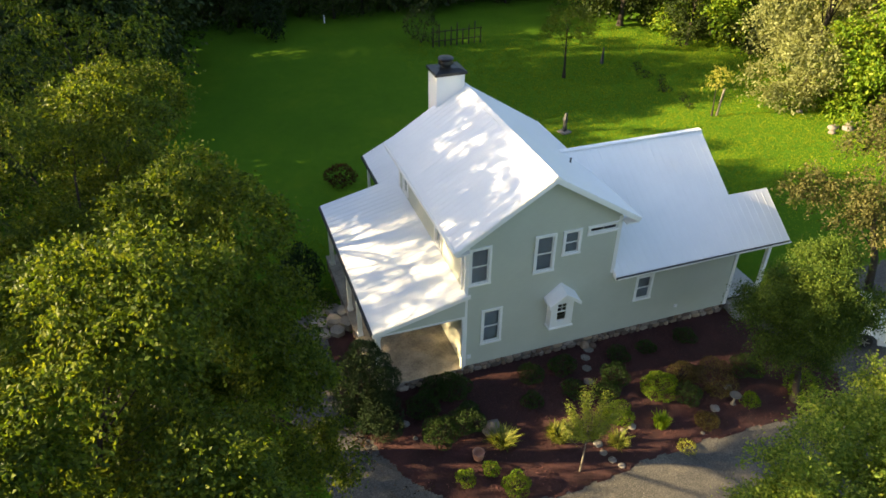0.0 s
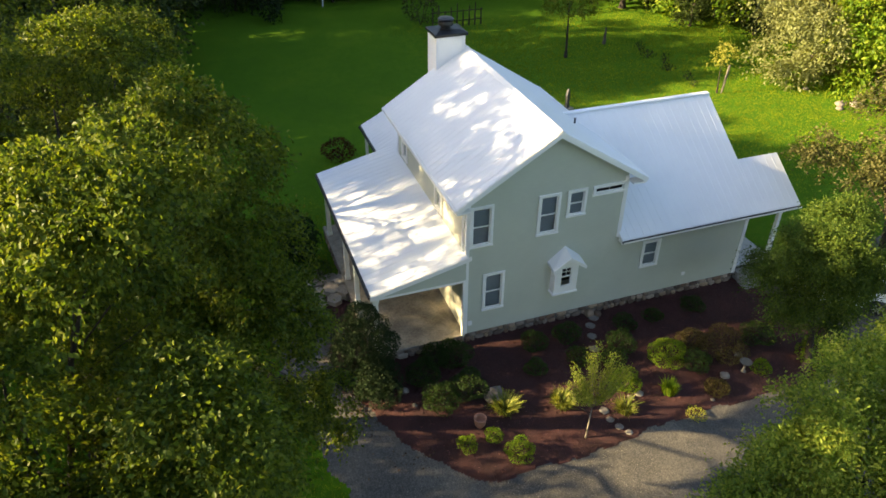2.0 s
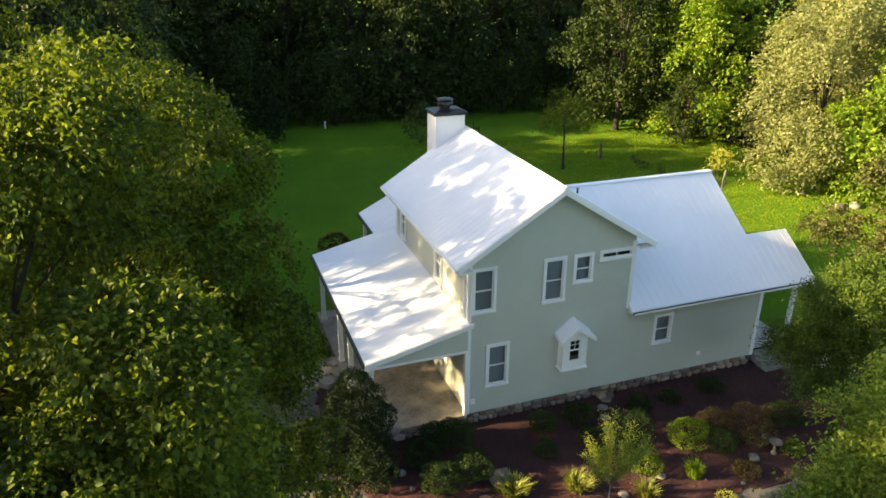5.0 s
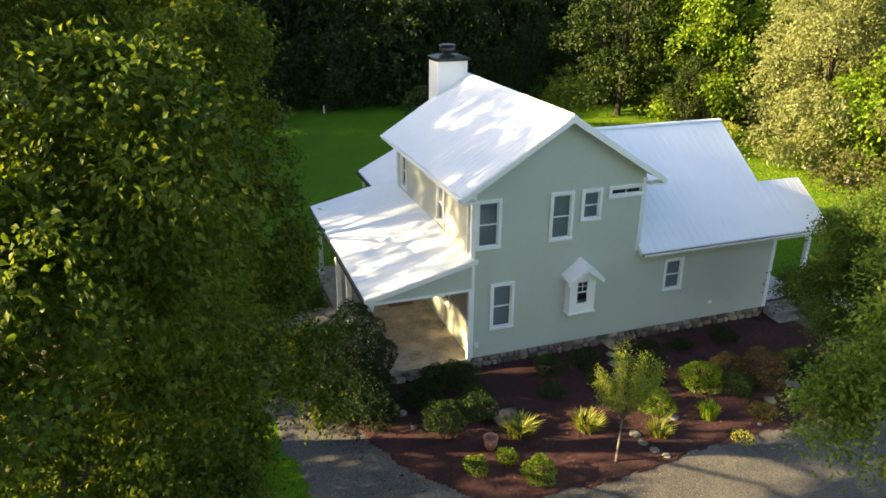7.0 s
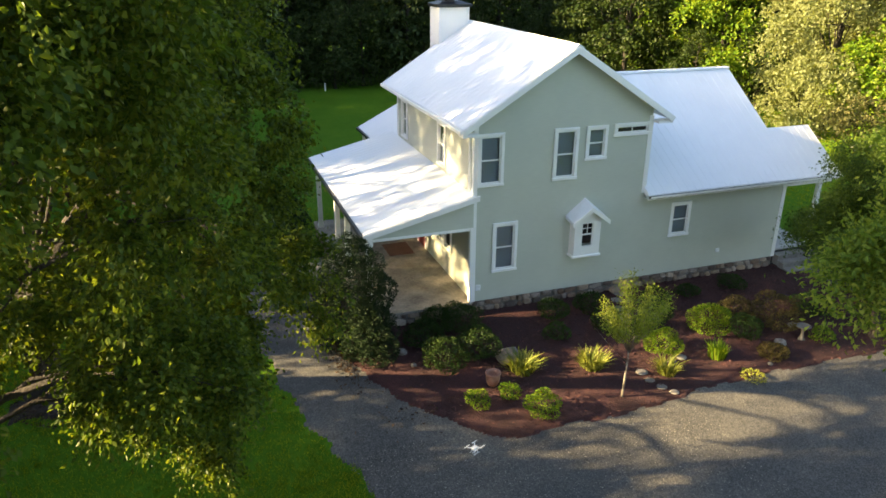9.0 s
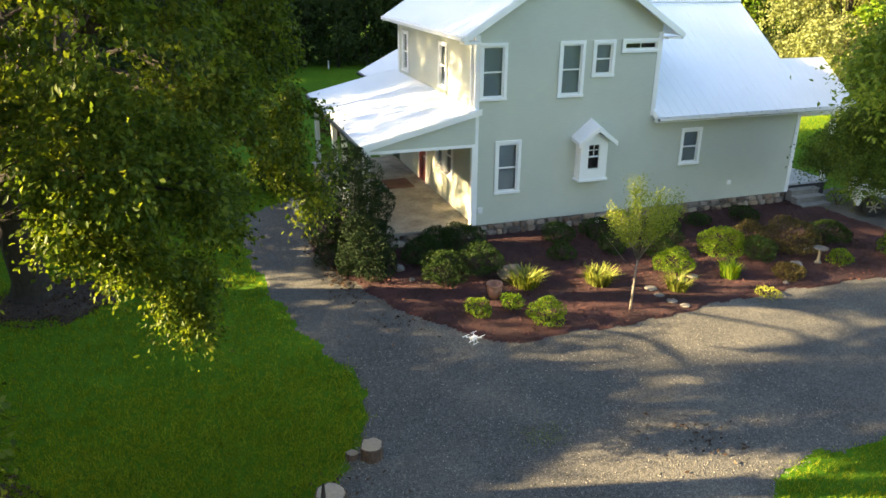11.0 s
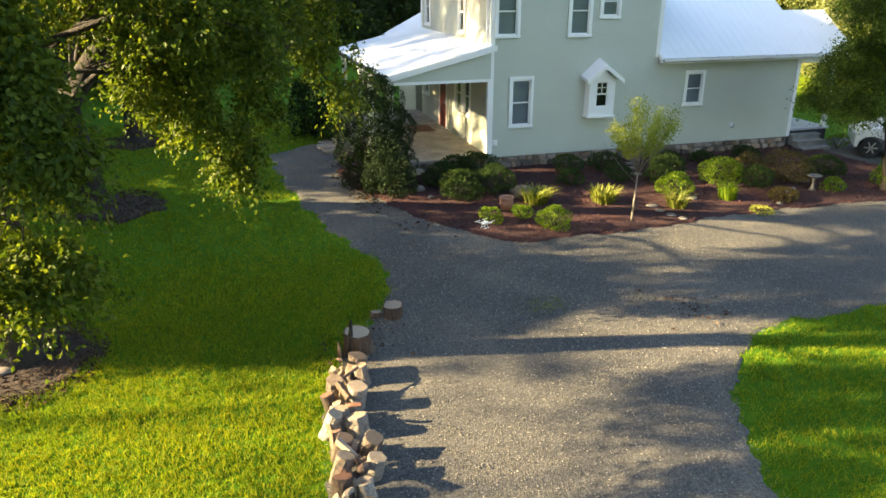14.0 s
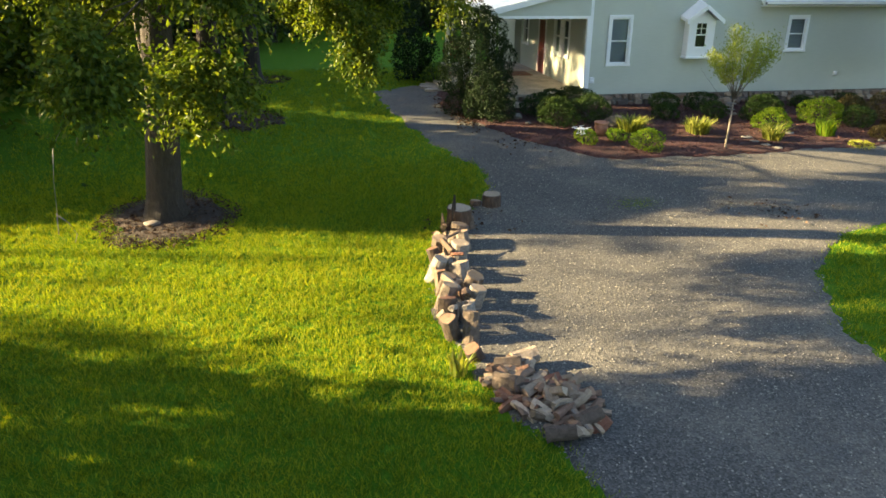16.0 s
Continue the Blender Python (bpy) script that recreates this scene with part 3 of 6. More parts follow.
OV, S0, N0 = 0.52, -0.36, 8.45
rz = lambda x: RIDGE - SLOPE * abs(x - W / 2)
roof_plane("roof", (-OV, N0, rz(-OV)), (-OV, S0, rz(-OV)), (W / 2, S0, RIDGE), (W / 2, N0, RIDGE), house, label="white ribbed metal main roof")
roof_plane("roof", (W + OV, S0, rz(W + OV)), (W + OV, N0, rz(W + OV)), (W / 2, N0, RIDGE), (W / 2, S0, RIDGE), house)
bm = bmesh.new()
prism(bm, [(W / 2 - 0.16, RIDGE - 0.16 * SLOPE + 0.026), (W / 2, RIDGE + 0.032), (W / 2 + 0.16, RIDGE - 0.16 * SLOPE + 0.026), (W / 2 + 0.16, RIDGE - 0.16 * SLOPE + 0.012), (W / 2, RIDGE + 0.014), (W / 2 - 0.16, RIDGE - 0.16 * SLOPE + 0.012)], "y", S0 - 0.01, N0 + 0.01)
part("ridge_cap", bm, M_ROOF, house)
# rake boards, soffit returns and eave boards of the main roof
for s in (-1, 1):
    xe = W / 2 + s * (W / 2 + OV)
    for y, w in ((S0 - 0.03, 0.03), (N0, 0.03)):
        bm = bmesh.new()
        prism(bm, [(xe, rz(xe) - 0.03), (W / 2, RIDGE - 0.03), (W / 2, RIDGE - 0.24), (xe, rz(xe) - 0.22)], "y", y, y + w)
        part("rake_board", bm, M_TRIM, house)
    bm = bmesh.new()
    xi = W / 2 + s * W / 2
    prism(bm, [(xe, rz(xe) - 0.13), (W / 2, RIDGE - 0.13), (W / 2, RIDGE - 0.155), (xe, rz(xe) - 0.155)], "y", S0, 0.0)
    part("soffit", bm, M_TRIM, house)
    bm = bmesh.new()
    box(bm, xe - s * 0.02, xe + s * 0.09, S0, N0, rz(xe) - 0.15, rz(xe) - 0.02, 0.02)
    part("gutter", bm, M_TRIM, house)
    bm = bmesh.new()
    box(bm, min(xi, xe), max(xi, xe), S0 + 0.0, 0.0, rz(xe) - 0.24, rz(xe) - 0.17)
    part("eave_return", bm, M_TRIM, house)
# flue pipe on the roof's east side
bm = lathe([(0.035, -0.1), (0.035, 0.16), (0.045, 0.17), (0.045, 0.2)], 12)
fl = part("vent_pipe", bm, M_DARK_METAL, house, "small dark roof vent pipe")
fl.matrix_basis = pose(5.4, 2.95, rz(5.4))

# the one-storey wing
WS, WE = -0.33, 12.28
wing_slope = (WING_RIDGE - 3.04) / (4.17 - WS)
wz = lambda y: 3.04 + wing_slope * (y - WS)
roof_plane("roof", (W, WS, wz(WS)), (WE, WS, wz(WS)), (WE, 4.17, WING_RIDGE), (W - 0.52, 4.17, WING_RIDGE), house, label="white ribbed metal wing roof")
roof_plane("roof", (WE, WING_D + 0.3, wz(WS)), (W, WING_D + 0.3, wz(WS)), (W - 0.52, 4.17, WING_RIDGE), (WE, 4.17, WING_RIDGE), house)
bm = bmesh.new()
box(bm, W - 0.5, WE, 4.05, 4.29, WING_RIDGE - 0.045, WING_RIDGE + 0.035, 0.02)
part("ridge_cap", bm, M_ROOF, house)
# porch on the wing's east end, in the same plane, with its own low ridge
SE, SR = 14.2, 1.6
roof_plane("roof", (WE, WS, wz(WS) - 0.004), (SE, WS, wz(WS) - 0.004), (SE, SR, wz(SR) - 0.004), (WE, SR, wz(SR) - 0.004), house, label="white metal roof over the side entry")
roof_plane("roof", (SE, 2 * SR - WS, wz(WS)), (WE, 2 * SR - WS, wz(WS)), (WE, SR, wz(SR)), (SE, SR, wz(SR)), house)
bm = bmesh.new()
prism(bm, [(WS, wz(WS) - 0.03), (SR, wz(SR) - 0.03), (2 * SR - WS, wz(WS) - 0.03), (2 * SR - WS, wz(WS) - 0.2), (SR, wz(SR) - 0.22), (WS, wz(WS) - 0.2)], "x", SE, SE + 0.03)
part("rake_board", bm, M_TRIM, house)
bm = bmesh.new()
prism(bm, [(WS, wz(WS) - 0.03), (4.17, WING_RIDGE - 0.03), (4.17, WING_RIDGE - 0.2), (WS, wz(WS) - 0.2)], "x", WE, WE + 0.003)
part("rake_board", bm, M_TRIM, house)
bm = bmesh.new()
prism(bm, [(WS, wz(WS) - 0.03), (4.17, wz(4.17) - 0.03), (4.17, wz(4.17) - 0.2), (WS, wz(WS) - 0.2)], "x", W - 0.03, W - 0.003)
part("rake_board", bm, M_TRIM, house)
bm = bmesh.new()
gut = [(WS - 0.13, wz(WS) - 0.02), (WS - 0.12, wz(WS) - 0.1), (WS - 0.05, wz(WS) - 0.14), (WS + 0.02, wz(WS) - 0.14), (WS + 0.02, wz(WS) - 0.03), (WS, wz(WS) - 0.03), (WS - 0.0, wz(WS) - 0.12), (WS - 0.05, wz(WS) - 0.12), (WS - 0.11, wz(WS) - 0.09), (WS - 0.12, wz(WS) - 0.02)]
prism(bm, gut, "x", W - 0.03, SE)
part("gutter", bm, M_TRIM, house, "white metal gutter with a dark channel")
# black strip along the inside of the gutter channel
bm = bmesh.new()
box(bm, W - 0.02, SE - 0.01, WS - 0.108, WS - 0.004, wz(WS) - 0.115, wz(WS) - 0.045)
part("gutter_silt", bm, M_BLACK, house, "dark strip filling the gutter channel")
bm = bmesh.new()
box(bm, W + 0.01, SE - 0.01, WS + 0.02, -0.0, wz(WS) - 0.19, wz(WS) - 0.15)
part("soffit", bm, M_TRIM, house)
for k in range(int((SE - W) / 0.61)):
    x = W + 0.3 + k * 0.61
    bm = bmesh.new()
    box(bm, x, x + 0.025, WS - 0.125, WS - 0.005, wz(WS) - 0.035, wz(WS) - 0.022)
    part("gutter_strap", bm, M_DARK_METAL, house)

# chimney behind the far gable, and its dark cap
bm = bmesh.new()
box(bm, 1.72, 2.93, D + 0.02, 9.2, -0.5, 8.42)
chimney = part("chimney", bm, M_SIDING, house, "boxed chimney clad in pale siding with a dark cap")
verts, faces = [], []
for k in range(26):
    z = 5.4 + k * 0.118
    if z > 8.35:
        break
    n = len(verts)
    for (xa, ya, xb, yb, ox, oy) in ((1.72, D + 0.02, 2.93, D + 0.02, 0, -1), (1.72, 9.2, 1.72, D + 0.02, -1, 0)):
        n = len(verts)
        verts += [(xa, ya, z), (xb, yb, z), (xb + ox * 0.02, yb + oy * 0.02, z), (xa + ox * 0.02, ya + oy * 0.02, z), (xb + ox * 0.005, yb + oy * 0.005, z + 0.118), (xa + ox * 0.005, ya + oy * 0.005, z + 0.118)]
        faces += [(n, n + 1, n + 2, n + 3), (n + 3, n + 2, n + 4, n + 5)]
child("chimney_siding", link_mesh("chimney_siding", verts, faces, [M_TRIM]), chimney)
for x, y in ((1.70, D - 0.01), (2.83, D - 0.01), (1.70, 9.1), (2.83, 9.1)):
    bm = bmesh.new()
    box(bm, x, x + 0.12, y, y + 0.12, 5.5, 8.42)
    part("corner_board", bm, M_TRIM, chimney)
bm = bmesh.new()
hull(bm, [(1.62, D - 0.1, 8.42), (3.03, D - 0.1, 8.42), (3.03, 9.3, 8.42), (1.62, 9.3, 8.42)], [(1.62, D - 0.1, 8.53), (3.03, D - 0.1, 8.53), (3.03, 9.3, 8.53), (1.62, 9.3, 8.53)])
hull(bm, [(1.62, D - 0.1, 8.53), (3.03, D - 0.1, 8.53), (3.03, 9.3, 8.53), (1.62, 9.3, 8.53)], [(1.9, D + 0.2, 8.62), (2.75, D + 0.2, 8.62), (2.75, 9.0, 8.62), (1.9, 9.0, 8.62)])
part("chimney_cap", bm, M_DARK_METAL, chimney, "dark metal chimney cap")
bm = lathe([(0.2, 0.0), (0.2, 0.12), (0.31, 0.13), (0.33, 0.18), (0.31, 0.3), (0.2, 0.34), (0.34, 0.36), (0.3, 0.4), (0.1, 0.43)], 20)
flue = part("flue_cowl", bm, M_DARK_METAL, chimney, "round dark flue cowl")
flue.matrix_basis = pose(2.3, 8.72, 8.6)

# rear extension, its low roof showing past the far end
bm = bmesh.new()
box(bm, 0.0, W, 9.25, 12.3, -0.6, 2.95)
prism(bm, [(0.0, 2.95), (W, 2.95), (W / 2, 4.55)], "y", 12.1, 12.3)
part("wall", bm, M_SIDING, house)
for s in (-1, 1):
    xe = W / 2 + s * (W / 2 + 0.62)
    roof_plane("roof", (xe, 8.45, 3.03), (xe, 12.58, 3.03), (W / 2, 12.58, 4.9), (W / 2, 8.45, 4.9), house)
bm = bmesh.new()
box(bm, -0.72, -0.62, 8.45, 12.58, 2.9, 3.02, 0.02)
part("gutter", bm, M_DARK_METAL, house)
bm = bmesh.new()
box(bm, -0.5, -0.38, 12.2, 12.32, -0.6, 2.95)
part("post", bm, M_TRIM, house)

# corner boards
for x0, x1, y0, y1, z0, z1 in ((-0.035, 0.10, -0.035, -0.001, BASE, EAVE - 0.2), (-0.035, -0.001, -0.001, 0.11, 3.55, EAVE - 0.2),
                               (W - 0.12, W + 0.035, -0.036, -0.001, WING_EAVE + 0.0, EAVE - 0.22), (W + 0.001, W + 0.035, -0.001, 0.12, WING_EAVE + 0.1, EAVE - 0.22),
                               (WING_E - 0.12, WING_E + 0.03, -0.036, -0.001, BASE, WING_EAVE - 0.1), (WING_E + 0.001, WING_E + 0.03, -0.001, 0.11, BASE, WING_EAVE - 0.1),
                               (-0.035, -0.001, D - 0.12, D + 0.01, 3.5, EAVE - 0.1)):
    bm = bmesh.new()
    box(bm, x0, x1, y0, y1, z0, z1)
    part("corner_board", bm, M_TRIM, house)
# downpipe beside the main corner
bm = bmesh.new()
box(bm, -0.12, -0.04, 0.13, 0.21, 3.6, EAVE - 0.2, 0.012)
part("downpipe", bm, M_TRIM, house)

# west porch
pz = lambda x: 3.60 + (2.76 - 3.60) * (x / PORCH_X)
roof_plane("porch_roof", (PORCH_X, PORCH_N, 2.76), (PORCH_X, -0.22, 2.76), (-0.03, -0.22, pz(-0.03)), (-0.03, PORCH_N, pz(-0.03)), house, 0.09, label="white ribbed metal porch roof")
for y in (-0.25, PORCH_N):
    bm = bmesh.new()
    prism(bm, [(PORCH_X - 0.02, 2.73), (0.12 if y < 0 else 0, pz(0.12 if y < 0 else 0) - 0.03), (0.12 if y < 0 else 0, pz(0.12 if y < 0 else 0) - 0.2), (PORCH_X - 0.02, 2.55)], "y", y, y + 0.03)
    part("rake_board", bm, M_TRIM, house)
bm = bmesh.new()
box(bm, PORCH_X - 0.09, PORCH_X + 0.02, -0.22, PORCH_N, 2.62, 2.74, 0.02)
part("gutter", bm, M_DARK_METAL, house, "dark gutter along the porch eave")
bm = bmesh.new()
box(bm, PORCH_X + 0.12, PORCH_X + 0.28, -0.12, PORCH_N - 0.1, 2.45, 2.62)
part("porch_beam", bm, M_TRIM, house)
bm = bmesh.new()
box(bm, PORCH_X + 0.16, -0.1, -0.14, -0.01, 2.47, 2.56)
box(bm, -0.14, -0.037, -0.16, -0.01, BASE - 0.02, 2.56)
part("porch_beam", bm, M_TRIM, house)
bm = bmesh.new()
prism(bm, [(-3.05, 2.56), (-0.04, 2.56), (-0.04, pz(-0.04) - 0.13), (-3.3, 2.64)], "y", -0.12, -0.02)
part("gable_infill", bm, M_SIDING, house)
siding("siding", lambda z: (PORCH_X + 0.3 + max(0, (z - 2.66)) / 0.2435, -0.04), 2.56, 3.42, [], lambda u, o, z: (u, -0.12 - o, z))
bm = bmesh.new()
hull(bm, [(PORCH_X + 0.05, -0.02, 2.60), (-0.03, -0.02, 3.44), (-0.03, PORCH_N - 0.05, 3.44), (PORCH_X + 0.05, PORCH_N - 0.05, 2.60)], [(PORCH_X + 0.05, -0.02, 2.63), (-0.03, -0.02, 3.47), (-0.03, PORCH_N - 0.05, 3.47), (PORCH_X + 0.05, PORCH_N - 0.05, 2.63)])
part("porch_ceiling", bm, M_TRIM, house)
for y in (-0.08, 2.9, 4.6, 8.1):
    bm = bmesh.new()
    x = PORCH_X + 0.2
    box(bm, x - 0.085, x + 0.085, y - 0.02, y + 0.15, 0.05, 2.45, 0.012)
    box(bm, x - 0.11, x + 0.11, y - 0.045, y + 0.175, 0.052, 0.2, 0.012)
    box(bm, x - 0.11, x + 0.11, y - 0.045, y + 0.175, 2.33, 2.448, 0.012)
    part("porch_post", bm, M_TRIM, house, "square white porch post")
bm = bmesh.new()
box(bm, PORCH_X + 0.02, -0.002, -0.16, PORCH_N, -0.04, 0.048, 0.012)
part("porch_floor", bm, M_SLAB, house, "weathered tan porch floor")
bm = bmesh.new()
box(bm, PORCH_X + 0.1, -0.01, -0.08, PORCH_N - 0.1, -0.7, -0.042)
part("porch_base", bm, M_MORTAR, house)
bm = bmesh.new()
box(bm, -1.5, -0.55, 4.3, 5.5, 0.05, 0.062, 0.004)
mat_ob = new("door_mat", bpy.data.meshes.new("door_mat"))
bm.to_mesh(mat_ob.data)
bm.free()
mat_ob.data.materials.append(plain("doormat_fibre", (0.10, 0.05, 0.03), (0.2, 0.1, 0.06), 0.95))
tagged(mat_ob, "reddish-brown doormat on the porch floor", "doormat")

# foundation core
bm = bmesh.new()
box(bm, 0.0, WING_E - 0.02, 0.03, 0.4, -0.9, BASE - 0.002)
part("foundation", bm, M_MORTAR, house, "low field-stone foundation")

# east entry: deck, steps, post
bm = bmesh.new()
box(bm, WING_E + 0.03, 14.0, 0.08, 3.3, 0.15, 0.23, 0.01)
part("entry_deck", bm, M_DECK, house, "white-painted entry deck")
for k, (z, y) in enumerate(((0.05, -0.22), (-0.14, -0.52), (-0.33, -0.82))):
    bm = bmesh.new()
    box(bm, WING_E + 0.06, 13.4, y, y + 0.34, z - 0.045, z, 0.01)
    box(bm, WING_E + 0.1, 13.36, y + 0.03, y + 0.3, z - 0.4, z - 0.046)
    part("step", bm, M_STEP, house, "weathered grey wooden step")
for y in (0.1, 3.1):
    bm = bmesh.new()
    box(bm, 13.72, 13.88, y, y + 0.16, 0.23, wz(WS) - 0.15, 0.012)
    part("entry_post", bm, M_TRIM, house, "square white post")
bm = bmesh.new()
box(bm, 12.1, 14.1, -0.06, 0.1, wz(WS) - 0.36, wz(WS) - 0.2)
part("entry_beam", bm, M_TRIM, house)
# near-black block: the shade under the deck, put into its colour
bm = bmesh.new()
box(bm, WING_E + 0.05, 13.9, 0.1, 3.2, -0.7, 0.148)
part("deck_skirt", bm, M_ROOM, house)

# box window with its own little gable roof
bx0, bx1, by = 3.38, 4.32, -0.36
bm = bmesh.new()
wall_core(bm, [(bx0, bx1, 1.24, 2.42)], "x", (by, by + 0.06), [(3.62, 4.06, 1.52, 2.36)])
prism(bm, [(bx0, 2.42), (bx1, 2.42), ((bx0 + bx1) / 2, 2.76)], "y", by, by + 0.06)
bmesh.ops.remove_doubles(bm, verts=bm.verts[:], dist=0.001)
bay = part("box_window", bm, M_TRIM, house, "white projecting box window with a small gable roof")
bm = bmesh.new()
mx = (bx0 + bx1) / 2
for x in (bx0, bx1 - 0.06):
    bm = bmesh.new()
    box(bm, x, x + 0.06, by + 0.06, -0.001, 1.24, 2.42)
    part("side_panel", bm, M_TRIM, bay)
bm = bmesh.new()
box(bm, bx0 - 0.05, bx1 + 0.05, by - 0.05, -0.001, 1.17, 1.24, 0.01)
part("sill", bm, M_TRIM, bay)
for s in (-1, 1):
    e = mx + s * 0.65
    bm = bmesh.new()
    f0, f1 = by - 0.2, 0.0
    hull(bm, [(e, f0, 2.46), (mx, f0, 2.91), (mx, f0, 2.81), (e, f0, 2.36)], [(e, f1, 2.56), (mx, f1, 3.10), (mx, f1, 2.98), (e, f1, 2.44)])
    part("roof", bm, M_ROOF, bay)
for s in (-1, 1):
    e = mx + s * 0.67
    bm = bmesh.new()
    prism(bm, [(e, 2.45), (mx, 2.93), (mx, 2.78), (e, 2.30)], "y", by - 0.23, by - 0.202)
    part("rake_board", bm, M_TRIM, bay)
bm = bmesh.new()
for x in (3.62, 4.02):
    box(bm, x, x + 0.04, by + 0.01, by + 0.045, 1.52, 2.36)
for z in (1.52, 1.93, 2.32):
    box(bm, 3.62, 4.06, by + 0.008, by + 0.047, z, z + 0.045)
box(bm, 3.83, 3.85, by + 0.015, by + 0.04, 1.97, 2.32)
box(bm, 3.66, 4.02, by + 0.016, by + 0.039, 2.15, 2.17)
part("sash", bm, M_TRIM, bay)
bm = bmesh.new()
box(bm, 3.65, 4.03, by + 0.025, by + 0.03, 1.55, 2.33)
part("pane", bm, M_GLASS, bay).visible_shadow = False
# thin near-black plate gives the box window its inner shade
bm = bmesh.new()
box(bm, 3.5, 4.2, -0.002, 0.0, 1.5, 2.4)
part("recess", bm, M_ROOM, bay)

# fittings on the south front
for x, z, w, h in ((0.2, 0.46, 0.17, 0.2), (9.42, 0.56, 0.16, 0.15)):
    bm = bmesh.new()
    box(bm, x - w / 2, x + w / 2, -0.075, -0.02, z - h / 2, z + h / 2, 0.015)
    box(bm, x - w / 4, x + w / 4, -0.10, -0.074, z - h / 3, z, 0.01)
    part("utility_box", bm, M_WHITE, house, "small white utility box")

# ---- plants ----
rng = np.random.default_rng(7)


def leaf_mesh(name, at, along, size, width, material, seed=1, face=None):
    """Folded lozenge leaves: places, directions of the tips, lengths, and the way that their upper sides face."""
    r = np.random.default_rng(seed)
    n = len(at)
    along = along / np.linalg.norm(along, axis=1, keepdims=True)
    side = np.cross(along, r.normal(size=(n, 3)) if face is None else face + r.normal(size=(n, 3)) * 1.1)
    side /= np.linalg.norm(side, axis=1, keepdims=True)
    up = np.cross(side, along)
    s = np.asarray(size).reshape(-1, 1) * np.ones((n, 1))
    w = s * width
    fold = w * 0.28
    co = np.stack([at, at + along * s * 0.5 + side * w * 0.5 + up * fold, at + along * s, at + along * s * 0.5 - side * w * 0.5 + up * fold], 1).reshape(-1, 3)
    k = np.arange(n)[:, None] * 4
    tris = np.concatenate([k + np.array([[0, 1, 2]]), k + np.array([[0, 2, 3]])])
    return fast_mesh(name, co, tris, material)


def on_lobes(lobes, count, r, shell=0.16, low=-0.75):
    """Points near the skins of ellipsoids, shared out by their areas, with the outward way; none deep inside another."""
    weight = np.array([l[6] if len(l) > 6 else 1.0 for l in lobes])
    lob = np.array([l[:6] for l in lobes], float)
    area = (lob[:, 3] * lob[:, 4] + lob[:, 4] * lob[:, 5] + lob[:, 3] * lob[:, 5]) * weight
    pick = r.choice(len(lob), size=count, p=area / area.sum())
    v = r.normal(size=(count, 3))
    v /= np.linalg.norm(v, axis=1, keepdims=True)
    v[:, 2] = np.where(v[:, 2] < low, -v[:, 2], v[:, 2])
    rad = 1 - np.abs(r.normal(size=(count, 1))) * shell
    p = lob[pick, :3] + v * lob[pick, 3:] * rad
    deep = np.zeros(count, bool)
    for l in lob:
        deep |= (((p - l[:3]) / l[3:]) ** 2).sum(1) < 0.45
    return p[~deep], v[~deep]


def twig_leaves(lobes, twigs, per, length, droop, r, shell=0.16, spread_=0.16):
    """Leaves strung along short hanging twigs that start on the lobes' skins."""
    p, v = on_lobes(lobes, twigs, r, shell)
    n = len(p)
    t = r.random((n, per))
    ln = length * (0.5 + r.random((n, 1)))
    out = v[:, None, :] * (ln * t)[:, :, None] * 0.55
    fall = np.zeros((n, per, 3))
    fall[:, :, 2] = -droop * ln * t ** 1.6
    at = p[:, None, :] + out + fall + r.normal(size=(n, per, 3)) * spread_ * (0.4 + 0.6 * t[:, :, None])
    way = v[:, None, :] * 0.6 + np.array([0, 0, -droop]) + r.normal(size=(n, per, 3)) * 0.55
    face = np.repeat(v[:, None, :], per, 1) + np.array([0, 0, 0.7])
    return at.reshape(-1, 3), way.reshape(-1, 3), face.reshape(-1, 3)


def limb_paths(foot, lobes, r, girth, fork, lean=(0, 0)):
    """A trunk with limbs that reach for the lobes."""
    foot = Vector(foot)
    mean = Vector(np.array([l[:3] for l in lobes]).mean(0))
    crotch = foot.lerp(Vector((mean.x, mean.y, foot.z)), 0.25) + Vector((lean[0], lean[1], fork))
    trunk = [(foot - Vector((0, 0, 0.15)), girth * 1.7), (foot + Vector((0, 0, 0.12)), girth * 1.35), (foot + Vector((0, 0, 0.45)), girth * 1.08), (foot.lerp(crotch, 0.5), girth * 0.95), (crotch, girth * 0.8)]
    paths = []
    top = max(l[2] + l[5] * 0.4 for l in lobes)
    last = [crotch, Vector((mean.x, mean.y, (crotch.z + top) / 2)), Vector((mean.x, mean.y, top * 0.82))]
    paths.append([*trunk, (last[1], girth * 0.4), (last[2], girth * 0.06)])
    for l in lobes:
        c = Vector(l[:3])
        start = crotch.lerp(last[1], r.random() * 0.8)
        g = girth * (0.15 + 0.06 * r.random())
        above = [Vector(o[:3]) for o in lobes if o[2] > l[2] + 0.7]
        if c.z < crotch.z and above:
            # low foliage hangs on twigs from the branches over it
            start = min(above, key=lambda p: (p - c).length)
            g *= 0.35
        bend = start.lerp(c, 0.5) + Vector((0, 0, 0.25 * (c - start).length * 0.5))
        paths.append([(start, g), (bend, g * 0.65), (c, g * 0.25)])
        for _ in range(2):
            d = Vector(r.normal(size=3))
            d.z = abs(d.z) * 0.3 - 0.1
            tip = c + Vector((d.x * l[3], d.y * l[4], d.z * l[5])) * 0.6
            mid = bend.lerp(tip, 0.55) + Vector((0, 0, 0.2))
            paths.append([(bend, g * 0.3), (mid, g * 0.18), (tip, g * 0.05)])
    return paths


